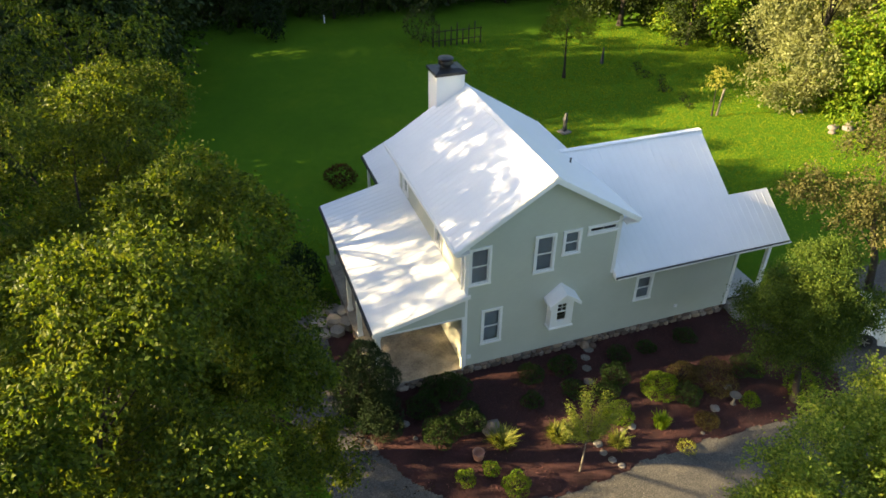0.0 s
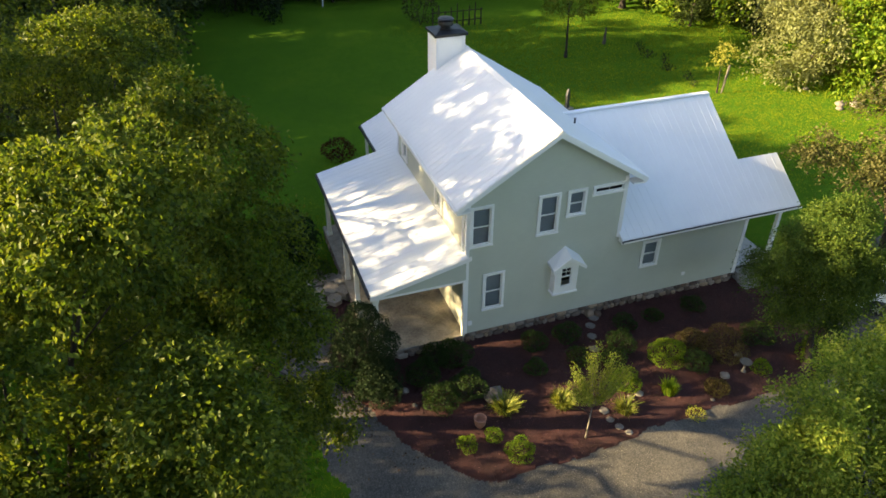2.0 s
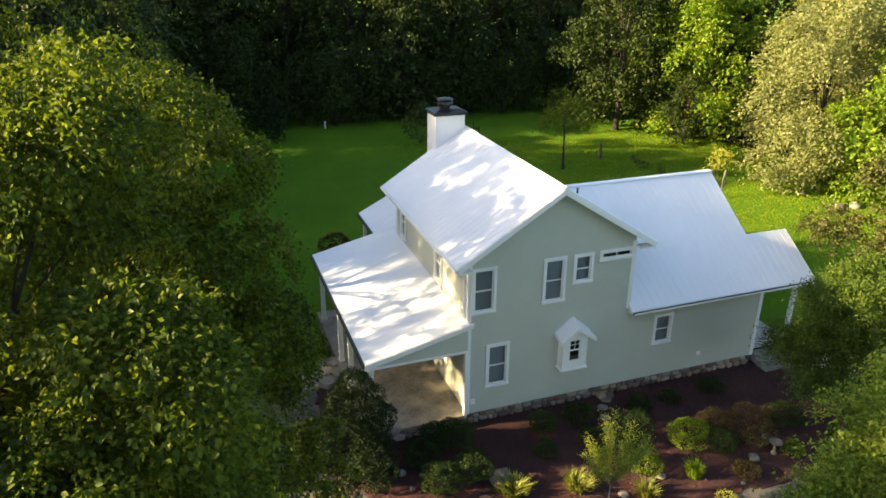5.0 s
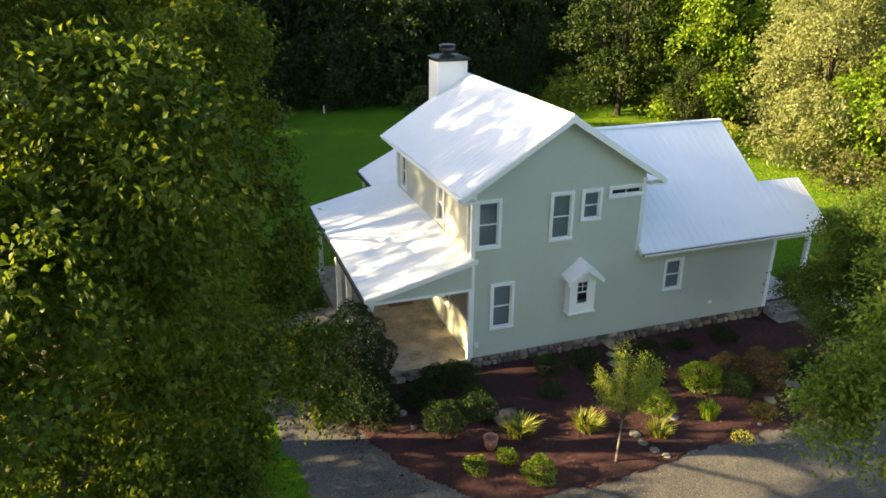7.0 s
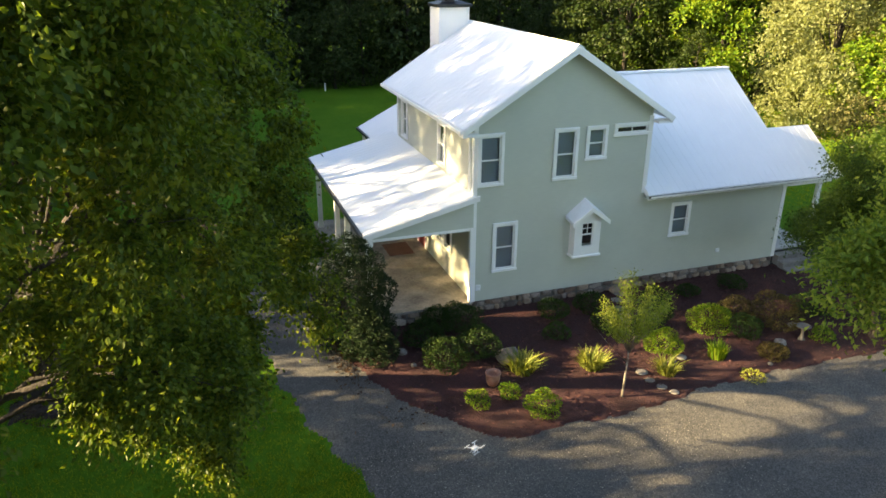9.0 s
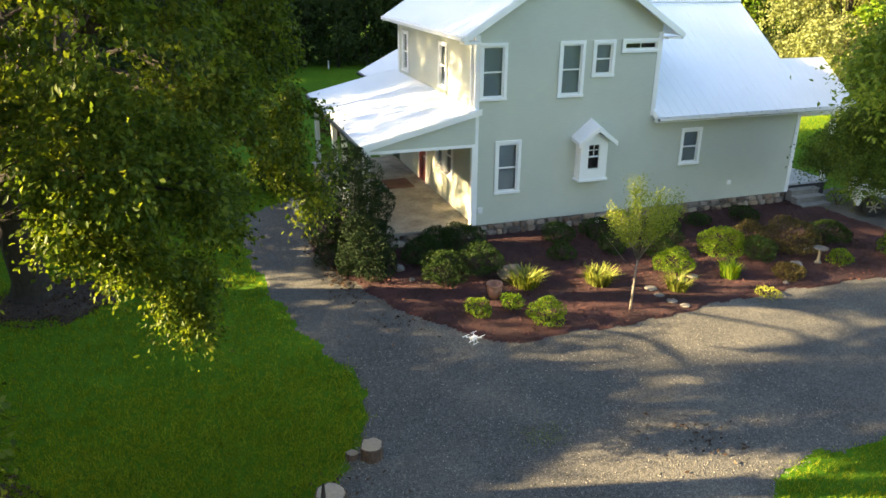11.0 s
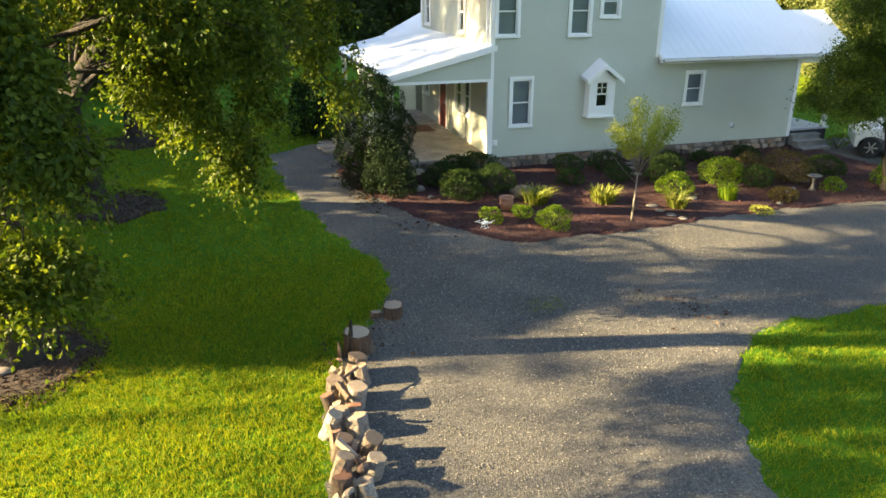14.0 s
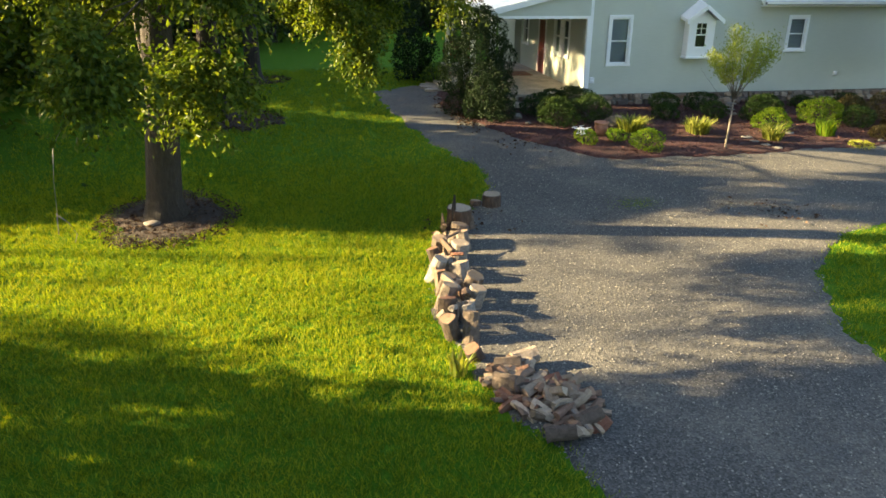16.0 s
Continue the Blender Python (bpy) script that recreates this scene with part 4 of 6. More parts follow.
def tree(name, foot, lobes, twigs, per, leaf, material, label, girth=0.3, fork=2.2, length=0.7, droop=0.8, bark=None, width=0.5, seed=1, shell=0.16, local=False, spread_=0.16, group="", lean=(0, 0), tufts=0):
    r = np.random.default_rng(seed)
    top = empty(name, foot)
    if not local:
        lobes = [(a - foot[0], b - foot[1], c - foot[2], *rest) for a, b, c, *rest in lobes]
    verts, faces = tube(limb_paths((0, 0, 0), lobes, r, girth, fork, lean), 8)
    child("trunk", link_mesh("trunk", verts, faces, [bark or M_BARK], smooth=True), top)
    if tufts:
        # each lobe is broken up into smaller tufts, with hollows between them
        small = []
        for a, b, c, rx, ry, rz_, *more in lobes:
            for _ in range(tufts):
                d = r.normal(size=3)
                d /= np.linalg.norm(d)
                f = 0.25 + 0.18 * r.random()
                small.append((a + d[0] * rx * 0.66, b + d[1] * ry * 0.66, c + d[2] * rz_ * 0.66, rx * f, ry * f, rz_ * f * 0.8, *more))
        lobes = small
    at, way, face = twig_leaves(lobes, twigs, per, length, droop, r, shell, spread_)
    child("crown", leaf_mesh("crown", at, way, leaf * (0.7 + 0.6 * r.random(len(at))), width, material, seed, face), top)
    return tagged(top, label, "tree", group)


# the large trees on the lawn west of the drive
A = (-12.37, -8.45, gz(-12.37, -8.45))
tree_a = tree("tree", A, [(-11.0, -9.8, 11.4, 2.9, 2.7, 2.5), (-9.3, -9.4, 12.5, 1.6, 1.5, 1.4), (-9.5, -11.5, 10.0, 2.0, 1.9, 1.8), (-8.5, -12.0, 10.1, 1.3, 1.2, 1.5), (-12.6, -12.2, 9.8, 1.8, 1.8, 1.6), (-10.4, -12.8, 9.0, 1.6, 1.4, 1.4),
                 (-9.2, -9.2, 8.9, 1.6, 1.8, 1.5), (-8.3, -10.9, 7.6, 1.1, 1.1, 1.5), (-10.4, -8.4, 5.4, 1.4, 1.3, 1.0), (-8.7, -10.2, 5.3, 1.0, 0.9, 1.1, 1.5), (-7.85, -10.4, 4.8, 0.5, 0.45, 0.6, 1.8), (-9.1, -8.9, 4.1, 0.9, 0.8, 0.8, 1.6),
                 (-8.75, -8.55, 3.1, 0.4, 0.4, 0.5, 2.0), (-8.15, -8.45, 2.6, 0.36, 0.36, 0.75, 2.2),
                 (-11.85, -14.6, 2.9, 0.62, 0.5, 0.5, 2.6), (-10.72, -13.5, 2.5, 0.6, 0.5, 0.62, 2.6), (-10.35, -13.6, 3.9, 0.55, 0.5, 0.5, 2.2), (-11.4, -12.4, 4.2, 0.9, 0.7, 0.6, 1.6), (-10.9, -13.0, 4.7, 0.9, 0.7, 0.8, 2.4), (-11.2, -12.6, 6.0, 1.3, 1.0, 1.0, 1.6),
                 # lobes near x -14.8 stay out of view, added only to cast shade
                 (-14.8, -11.2, 6.1, 1.6, 1.0, 1.4, 0.6), (-14.9, -11.1, 4.6, 1.3, 0.9, 1.1, 0.9), (-14.8, -13.0, 5.9, 1.8, 1.3, 1.5, 2.0), (-10.3, -9.9, 6.9, 1.2, 1.0, 0.9, 0.5), (-12.9, -10.6, 3.5, 0.8, 0.8, 0.9, 1.4), (-11.8, -10.7, 3.9, 0.8, 0.7, 0.7, 1.2)],
     6400, 42, 0.088, M_LEAF, "large broad-leaved tree with drooping leafy branches on the lawn", 0.34, 4.4, 0.45, 0.55, seed=11, tufts=13, spread_=0.13, width=0.6)
q = np.random.default_rng(23)
hang = [[(-11.95, -14.55, 2.5), (-12.3, -14.6, 1.95), (-12.36, -14.62, 1.5), (-12.4, -14.6, 1.02)], [(-12.4, -14.6, 1.1), (-12.42, -14.58, 0.95), (-12.44, -14.55, 0.8)],
        [(-12.4, -14.6, 1.08), (-12.28, -14.6, 0.96), (-12.2, -14.62, 0.82), (-12.24, -14.63, 0.7)]]
for line in hang:
    v, f = tube([[((x - A[0], y - A[1], z - A[2]), 0.008 - 0.0016 * i) for i, (x, y, z) in enumerate(line)]], 5)
    child("twig", link_mesh("twig", v, f, [M_BARK_PALE], smooth=True), tree_a)
for k in range(7):
    x, y = A[0] - 0.15 + 0.09 * k * (0.5 + q.random()), A[1] - 0.42
    z = 3.1 + 0.9 * q.random()
    v, f = tube([[((x - A[0], y - A[1], z - A[2]), 0.022), ((x - A[0] + q.normal() * 0.06, y - A[1] - 0.08, z - A[2] - 0.6), 0.03), ((x - A[0] + q.normal() * 0.12, y - A[1] - 0.1, z - A[2] - 1.2 - 0.4 * q.random()), 0.008)]], 5)
    child("bark_strip", link_mesh("bark_strip", v, f, [M_BARK_PALE], smooth=True), tree_a, "torn pale bark strip hanging on the trunk")
B = (-12.1, -0.5, gz(-12.1, -0.5))
tree("tree", B, [(-10.8, -2.0, 11.2, 3.2, 3.0, 2.4), (-8.4, -4.6, 10.4, 2.0, 2.0, 2.6), (-7.6, -6.0, 8.2, 1.7, 1.6, 2.6), (-9.2, -5.8, 8.2, 1.8, 1.7, 1.6), (-7.6, -6.9, 5.4, 1.05, 0.9, 1.5, 1.3), (-7.55, -6.9, 3.6, 0.55, 0.55, 0.8, 1.8),
                 (-6.1, -6.0, 4.5, 0.75, 0.6, 0.9, 1.8), (-5.8, -6.1, 3.3, 0.25, 0.25, 0.6, 2.0), (-10.9, -4.6, 8.8, 2.0, 1.8, 2.0), (-10.6, 1.2, 9.2, 1.8, 1.8, 1.8, 0.35), (-11.2, 2.5, 11.2, 2.0, 2.0, 1.6, 0.7), (-9.8, 4.4, 10.6, 1.6, 1.8, 1.4, 0.7),
                 (-8.9, -7.2, 4.6, 1.4, 1.2, 1.2, 1.3), (-7.9, -6.6, 10.6, 1.2, 1.2, 1.1), (-6.6, -4.8, 6.0, 0.9, 0.8, 0.9, 1.4), (-9.3, -7.2, 3.3, 0.6, 0.5, 0.6, 1.8)],
     5000, 34, 0.1, M_LEAF, "large leaning tree with long drooping leafy branches beside the path", 0.40, 3.0, 0.45, 0.6, seed=12, lean=(-0.9, 0.2), tufts=13, spread_=0.13, width=0.6)
C = (-11.6, 8.0, gz(-11.6, 8.0))
# the four low lobes near z 6.8 are added to dapple the porch roof
tree("tree", C, [(-11.6, 7.6, 11.4, 3.2, 3.6, 2.4, 1.1), (-9.6, 6.6, 10.0, 2.0, 2.2, 1.8), (-13.4, 9.0, 9.8, 2.4, 2.6, 2.2), (-11.0, 10.6, 9.2, 2.4, 2.2, 2.2), (-12.2, 5.0, 10.4, 1.8, 1.8, 1.6), (-11.5, 6.5, 6.9, 1.8, 1.8, 1.0, 0.6), (-10.6, 4.0, 6.6, 1.5, 1.5, 0.9, 0.7), (-11.3, 9.6, 6.8, 1.6, 1.6, 1.1, 0.8), (-10.9, 1.8, 6.8, 1.4, 1.2, 1.0, 0.8)],
     720, 20, 0.155, M_LEAF, "tall broad-leaved tree standing on the lawn", 0.32, 3.4, 0.8, 0.6, seed=13, tufts=13)

# trees east of the bed and drive
E_ = (7.2, -13.6, gz(7.2, -13.6))
tree("tree", E_, [(5.6, -13.2, 8.2, 2.6, 2.4, 2.0), (3.4, -12.9, 7.6, 1.8, 1.7, 1.4), (1.9, -13.2, 7.1, 1.2, 1.1, 0.9), (3.6, -14.6, 7.0, 1.8, 1.6, 1.3), (6.6, -12.0, 6.2, 2.2, 2.0, 1.8), (0.6, -14.3, 6.3, 0.8, 0.7, 0.7), (8.4, -14.6, 7.6, 2.4, 2.4, 2.2), (0.15, -12.9, 6.2, 0.5, 0.5, 0.4, 1.5), (1.9, -12.2, 6.4, 0.65, 0.6, 0.5, 1.5), (0.8, -13.1, 6.7, 0.7, 0.7, 0.5, 1.5), (1.4, -12.9, 8.0, 0.8, 0.8, 0.8, 1.3)],
     5200, 32, 0.085, M_LEAF_FRESH, "young broad-leaved tree beside the gravel drive", 0.2, 3.0, 0.36, 0.35, seed=14, tufts=11)
F_ = (11.45, -5.15, gz(11.45, -5.15))
tree("tree", F_, [(11.2, -4.6, 4.6, 1.6, 1.5, 1.5), (10.4, -5.4, 4.0, 1.2, 1.2, 1.5), (12.0, -5.4, 4.2, 1.3, 1.2, 1.6), (11.0, -4.2, 2.9, 1.5, 1.2, 1.1), (10.2, -4.9, 2.2, 0.9, 0.9, 0.8), (12.4, -4.4, 2.8, 1.2, 1.1, 1.0), (9.7, -4.7, 4.9, 0.8, 0.7, 0.7), (11.2, -2.2, 1.6, 1.0, 0.9, 0.9), (11.9, -5.4, 1.7, 0.9, 0.8, 0.7)],
     5000, 24, 0.08, M_LEAF_DARK, "small bushy tree at the end of the mulch bed", 0.13, 1.3, 0.45, 0.3, seed=15, tufts=11)
G_ = (18.5, -1.5, gz(18.5, -1.5))
tree("tree", G_, [(17.4, -1.4, 6.6, 2.2, 2.0, 1.6), (15.2, -2.0, 5.4, 1.6, 1.4, 1.0), (16.6, -3.0, 5.0, 1.6, 1.5, 1.0), (19.0, -0.6, 7.0, 2.4, 2.4, 2.0), (15.6, 0.4, 4.8, 1.5, 1.3, 0.9)],
     900, 22, 0.14, M_LEAF_DUSK, "open-crowned tree with dull olive leaves beside the parking place", 0.18, 2.4, 0.6, 0.4, seed=16, tufts=10)


# woodland: a few kinds, each built once
def wood_tree(foot, h, wide, material, seed, label, leaf=0.42, twigs=420, skirt=0.12, tufts=0):
    r = np.random.default_rng(seed)
    lobes = []
    for k in range(14):
        a, f = k * 2.4 + r.random(), k / 13
        rad = wide * (0.62 - 0.5 * abs(f - 0.35))
        lobes.append((math.cos(a) * rad, math.sin(a) * rad, h * (skirt + (0.9 - skirt) * f), wide * (0.46 - 0.2 * f), wide * (0.46 - 0.2 * f), h * 0.10))
    return tree("woodland_tree", foot, lobes, twigs, 16, leaf, material, label, 0.26 if twigs > 100 else 0.12, h * 0.25, 1.3, 0.5, None, 0.62, seed, 0.2, True, 0.4 if not tufts else 0.25, "woodland edge", tufts=tufts)


def forest(proto, spots):
    for x, y, s, turn in spots:
        m = pose(x, y, gz(x, y), 0, 0, turn)
        ob = copy_thing(proto, m)
        ob.scale = (s, s, s * (0.9 + 0.2 * ((turn * 7) % 10) / 10))


def scatter(seed, n, fx, fy, low=0.8, high=1.25):
    r = random.Random(seed)
    return [(fx(r), fy(r), r.uniform(low, high), r.uniform(0, 360)) for _ in range(n)]


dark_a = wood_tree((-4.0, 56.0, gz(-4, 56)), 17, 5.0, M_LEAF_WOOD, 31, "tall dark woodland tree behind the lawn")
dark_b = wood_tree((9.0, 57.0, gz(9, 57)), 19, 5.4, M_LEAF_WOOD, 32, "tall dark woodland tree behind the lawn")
mid_a = wood_tree((31.0, 40.0, gz(31.0, 40)), 15, 5.6, M_LEAF_MID_SHADED, 33, "tall green woodland tree at the lawn's edge", 0.34, 700, tufts=8)
pale_a = wood_tree((33.8, 19.3, gz(33.8, 19.3)), 14, 5.8, M_LEAF_PALE, 34, "tall pale olive tree in the sun at the lawn's edge", 0.21, 2600, 0.06, 9)
lime_a = wood_tree((36.0, 14.5, gz(36.0, 14.5)), 12, 5.2, M_LEAF_LIME, 35, "sunlit yellow-green tree at the lawn's edge", 0.27, 1400, 0.06, 9)
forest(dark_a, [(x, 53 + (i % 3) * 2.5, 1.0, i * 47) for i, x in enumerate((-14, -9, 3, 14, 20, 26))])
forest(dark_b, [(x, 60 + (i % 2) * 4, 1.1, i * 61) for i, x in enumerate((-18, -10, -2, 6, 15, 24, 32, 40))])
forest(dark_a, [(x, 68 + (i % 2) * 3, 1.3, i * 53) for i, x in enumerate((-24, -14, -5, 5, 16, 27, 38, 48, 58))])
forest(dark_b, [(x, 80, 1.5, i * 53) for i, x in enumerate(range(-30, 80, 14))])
forest(lime_a, [(40.0, 41.0, 1.5, 33), (37.5, 34.5, 1.3, 130)])
forest(mid_a, [(33.5, 33.0, 0.5, 33), (37.0, 29.0, 0.55, 80)])
forest(mid_a, [(32.5, 46, 1.05, 20), (37, 40, 1.1, 80), (42, 47, 1.2, 200), (45, 38, 1.2, 260)])
forest(pale_a, [(39.5, 24.5, 1.1, 90), (42, 17, 1.2, 200)])
forest(lime_a, [(40.5, 9.5, 1.1, 140), (46, 27, 1.3, 10), (50, 14, 1.4, 250)])
forest(mid_a, [(52, 2, 1.2, 30), (50, -10, 1.2, 90), (44, -22, 1.2, 140), (55, 30, 1.4, 220), (58, 44, 1.4, 310), (54, 20, 1.4, 15)])
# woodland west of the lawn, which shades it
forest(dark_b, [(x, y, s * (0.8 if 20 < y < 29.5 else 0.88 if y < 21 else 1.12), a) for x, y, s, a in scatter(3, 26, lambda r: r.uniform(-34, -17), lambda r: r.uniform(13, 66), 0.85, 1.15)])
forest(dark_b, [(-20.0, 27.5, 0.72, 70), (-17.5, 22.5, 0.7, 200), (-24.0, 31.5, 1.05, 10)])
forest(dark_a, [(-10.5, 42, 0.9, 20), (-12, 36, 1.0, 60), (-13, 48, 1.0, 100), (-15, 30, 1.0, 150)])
# the far western ones are unseen and added to block the low sun
forest(dark_a, scatter(5, 12, lambda r: r.uniform(-62, -44), lambda r: r.uniform(-50, 14), 0.5, 0.7))
forest(mid_a, scatter(8, 8, lambda r: r.uniform(-40, 46), lambda r: r.uniform(-85, -55), 0.9, 1.2))
# lower trees added on the west, mostly unseen, placed to shade the lawn
low_a = wood_tree((-22.0, -2.7, gz(-22, -2.7)), 8.0, 4.6, M_LEAF, 36, "spreading tree added west of the lawn to cast shade", 0.26, 1000, 0.10)
forest(low_a, [(-22.5, 0.6, 0.75, 100), (-22.5, -3.8, 0.78, 40), (-21.0, 5.4, 1.12, 160), (-22.0, 10.0, 1.1, 250), (-23.0, 14.5, 1.05, 10), (-28.0, 4.0, 0.9, 200), (-29.0, -1.0, 1.2, 20)])
low_b = wood_tree((-22.0, -18.0, gz(-22, -18.0)), 12.5, 5.4, M_LEAF, 38, "dense spreading tree added west of the lawn to cast shade", 0.3, 2100, 0.08)
forest(low_b, [(-21.0, -28.0, 1.0, 80), (-28.5, -19.0, 1.05, 190), (-29.0, -28.0, 1.1, 300)])
# unseen high crowns, set where their shadows fall on trunk, drive and roof
high_a = wood_tree((-23.5, -15.9, gz(-23.5, -15.9)), 14, 3.4, M_LEAF, 39, "slender tree with a high dense crown added to cast shade", 0.3, 2200, 0.48)
tall_a = wood_tree((-31.0, -1.6, gz(-31, -1.6)), 22, 5.0, M_LEAF_WOOD, 37, "tall tree with a high crown added to cast shade", 0.4, 260, 0.82)
forest(high_a, [(-22.5, -4.2, 0.62, 60), (-19.5, -5.9, 0.5, 140)])
# two unseen sparse crowns, added to break the sunlight into dapples
wood_tree((-31.6, 10.4, gz(-31.6, 10.4)), 23, 6.2, M_LEAF_WOOD, 47, "tall tree with an open crown added to dapple the roof", 0.42, 50, 0.8)
wood_tree((-40.0, -5.0, gz(-40, -5)), 18, 5.2, M_LEAF_WOOD, 43, "tall thinly leaved tree added far west to dapple the sun", 0.4, 24, 0.52)
forest(tall_a, [(-31.0, 7.5, 0.7, 130), (-32.0, 13.0, 0.72, 260), (-31.5, 5.0, 1.0, 80), (-28.5, -3.2, 0.95, 110), (-32.0, 11.5, 1.0, 200), (-33.0, 14.5, 1.08, 45), (-33.5, 18.0, 1.12, 120)])
forest(dark_a, [(x, 51.0 + (i % 3) * 0.8, 0.36 + 0.06 * (i % 4), i * 67) for i, x in enumerate(range(-12, 34, 3))])


def blob(radius, squash, seed, bumps=0.18, level=2):
    bm = bmesh.new()
    bmesh.ops.create_icosphere(bm, subdivisions=level, radius=radius)
    for v in bm.verts:
        n = noise.noise(v.co * (1.7 / radius) + Vector((seed * 3.7, seed * 1.3, 0)))
        v.co *= 1 + bumps * 2 * n
        v.co.z *= squash
    return bm


def thing(name, bm, material, place, label, category, turn=0.0, group="", smooth=False):
    me = bpy.data.meshes.new(name)
    bm.normal_update()
    bm.to_mesh(me)
    bm.free()
    me.materials.append(material)
    if smooth:
        for p in me.polygons:
            p.use_smooth = True
    ob = new(name, me)
    ob.matrix_world = pose(*place, 0, 0, turn)
    return tagged(ob, label, category, group)


def shrub(x, y, r, h, material, label, leaf=0.07, count=None, seed=1, name="shrub", droop=0.1, clumps=7, lift=0.0, width=0.55, column=False):
    q = np.random.default_rng(seed)
    top = empty(name, (x, y, gz(x, y) + 0.03))
    lobes = [(0, 0, h * 0.48, r * 0.72, r * 0.72, h * 0.48)]
    for k in range(clumps):
        a = 6.28 * k / clumps + q.random()
        lobes.append((math.cos(a) * r * 0.5, math.sin(a) * r * 0.5, lift + h * (0.28 + 0.35 * q.random()), r * 0.48, r * 0.48, h * 0.3))
    if column:
        # dense to the ground, narrowing upwards
        lobes = []
        for k in range(clumps * 9):
            f = (k + q.random()) / (clumps * 9)
            a, full = q.random() * 6.283, 0.8 + 0.2 * math.sin(min(f * 2.2, 1.57)) if f < 0.55 else max(0.15, 1 - ((f - 0.55) / 0.47) ** 2)
            rad, s = r * full * (0.62 + 0.28 * q.random()), r * (0.2 + 0.14 * q.random())
            lobes.append((math.cos(a) * rad, math.sin(a) * rad, h * (0.05 + 0.9 * f), s, s, s * (0.9 + 0.5 * q.random())))
        lobes.append((0, 0, h * 0.45, r * 0.6, r * 0.6, h * 0.42))
    n = count or int(2600 * (r * r + r * h) / (leaf / 0.07) ** 2)
    at, way = on_lobes(lobes, n, q, 0.12, -0.85)
    at[:, 2] = np.abs(at[:, 2] - 0.02) + 0.02
    face = way + np.array([0, 0, 0.5])
    way = way * 0.7 + np.array([0, 0, 0.1 - droop]) + q.normal(size=way.shape) * 0.6
    child("foliage", leaf_mesh("foliage", at, way, leaf * (0.7 + 0.7 * q.random(len(at))), width, material, seed, face), top)
    paths = []
    for k in range(6):
        a = 6.28 * k / 6 + q.random()
        paths.append([((0, 0, -0.06), 0.02), ((math.cos(a) * r * 0.3, math.sin(a) * r * 0.3, h * 0.35), 0.014), ((math.cos(a) * r * 0.55, math.sin(a) * r * 0.55, h * 0.7), 0.005)])
    v, f = tube(paths, 5)
    child("stem", link_mesh("stem", v, f, [M_BARK]), top)
    return tagged(top, label, "shrub", "shrubs in the bed")


DARK_S = "rounded dark green evergreen shrub in the mulch bed"
LIME_S = "low bright green rounded shrub in the mulch bed"
for k, (x, y, r, h) in enumerate(((-1.85, -2.75, 0.72, 0.85), (-0.82, -2.55, 0.78, 0.9), (-0.7, -0.95, 0.75, 0.8), (-2.05, -1.35, 0.7, 0.7), (-1.4, -0.75, 0.6, 0.7),
                                  (2.37, -1.15, 0.58, 0.6), (1.89, -2.3, 0.48, 0.5), (3.75, -1.05, 0.6, 0.58), (3.6, -2.25, 0.5, 0.5), (4.75, -2.75, 0.55, 0.55), (6.18, -1.2, 0.52, 0.45), (7.49, -1.1, 0.46, 0.38), (9.37, -1.05, 0.55, 0.42), (7.5, -3.9, 0.6, 0.65), (10.6, -3.4, 0.75, 0.65), (5.41, -2.2, 0.66, 0.68))):
    shrub(x, y, r * 0.95, h * 1.1, M_LEAF_SHRUB, DARK_S, 0.048, seed=40 + k)
for k, (x, y, r, h) in enumerate(((-0.15, -5.4, 0.5, 0.62), (-0.68, -4.55, 0.32, 0.38), (-1.62, -4.6, 0.36, 0.42), (4.55, -3.9, 0.62, 0.7), (9.75, -4.75, 0.4, 0.45), (6.75, -3.2, 0.75, 0.85))):
    shrub(x, y, r, h, M_LEAF_LIME, LIME_S, 0.05, seed=60 + k)
for k, (x, y, r, h) in enumerate(((8.9, -3.6, 0.95, 1.0), (7.6, -5.05, 0.45, 0.4), (8.0, -2.9, 0.6, 0.8))):
    shrub(x, y, r, h, M_LEAF_BROWN, "twiggy bronze-leaved shrub in the mulch bed", 0.055, int(6000 * r), 70 + k)
shrub(13.75, -0.75, 0.42, 0.55, M_LEAF_LIME, "small bright green shrub beside the entry steps", 0.06, 900, 74)
shrub(11.95, -4.95, 0.72, 0.95, M_LEAF_LIME, "leafy bright green shrub at the foot of the small tree", 0.07, seed=73)
shrub(6.3, -5.75, 0.38, 0.16, M_LEAF_YELLOW, "low yellow-green ground cover at the bed's edge", 0.05, 700, 75)
shrub(-4.0, -0.9, 1.12, 3.3, M_LEAF_HOLLY, "tall dark evergreen holly beside the porch", 0.055, 46000, 76, "holly_bush", clumps=10, column=True)
shrub(-3.75, -1.7, 0.8, 1.7, M_LEAF_HOLLY, "dark evergreen holly beside the porch", 0.05, 20000, 77, "holly_bush", clumps=8, column=True)
shrub(-4.9, 7.2, 0.9, 2.4, M_LEAF_HOLLY, "tall dark evergreen shrub beside the path", 0.08, 11000, 78, "holly_bush", clumps=8, column=True)
shrub(-4.2, 5.8, 0.6, 0.9, M_LEAF_DARK, "dark rounded shrub beside the stone steps", 0.08, 1800, 79)
shrub(-1.0, 17.0, 1.0, 1.2, M_LEAF_RED, "dark red-leaved shrub on the lawn", 0.09, 2600, 80)


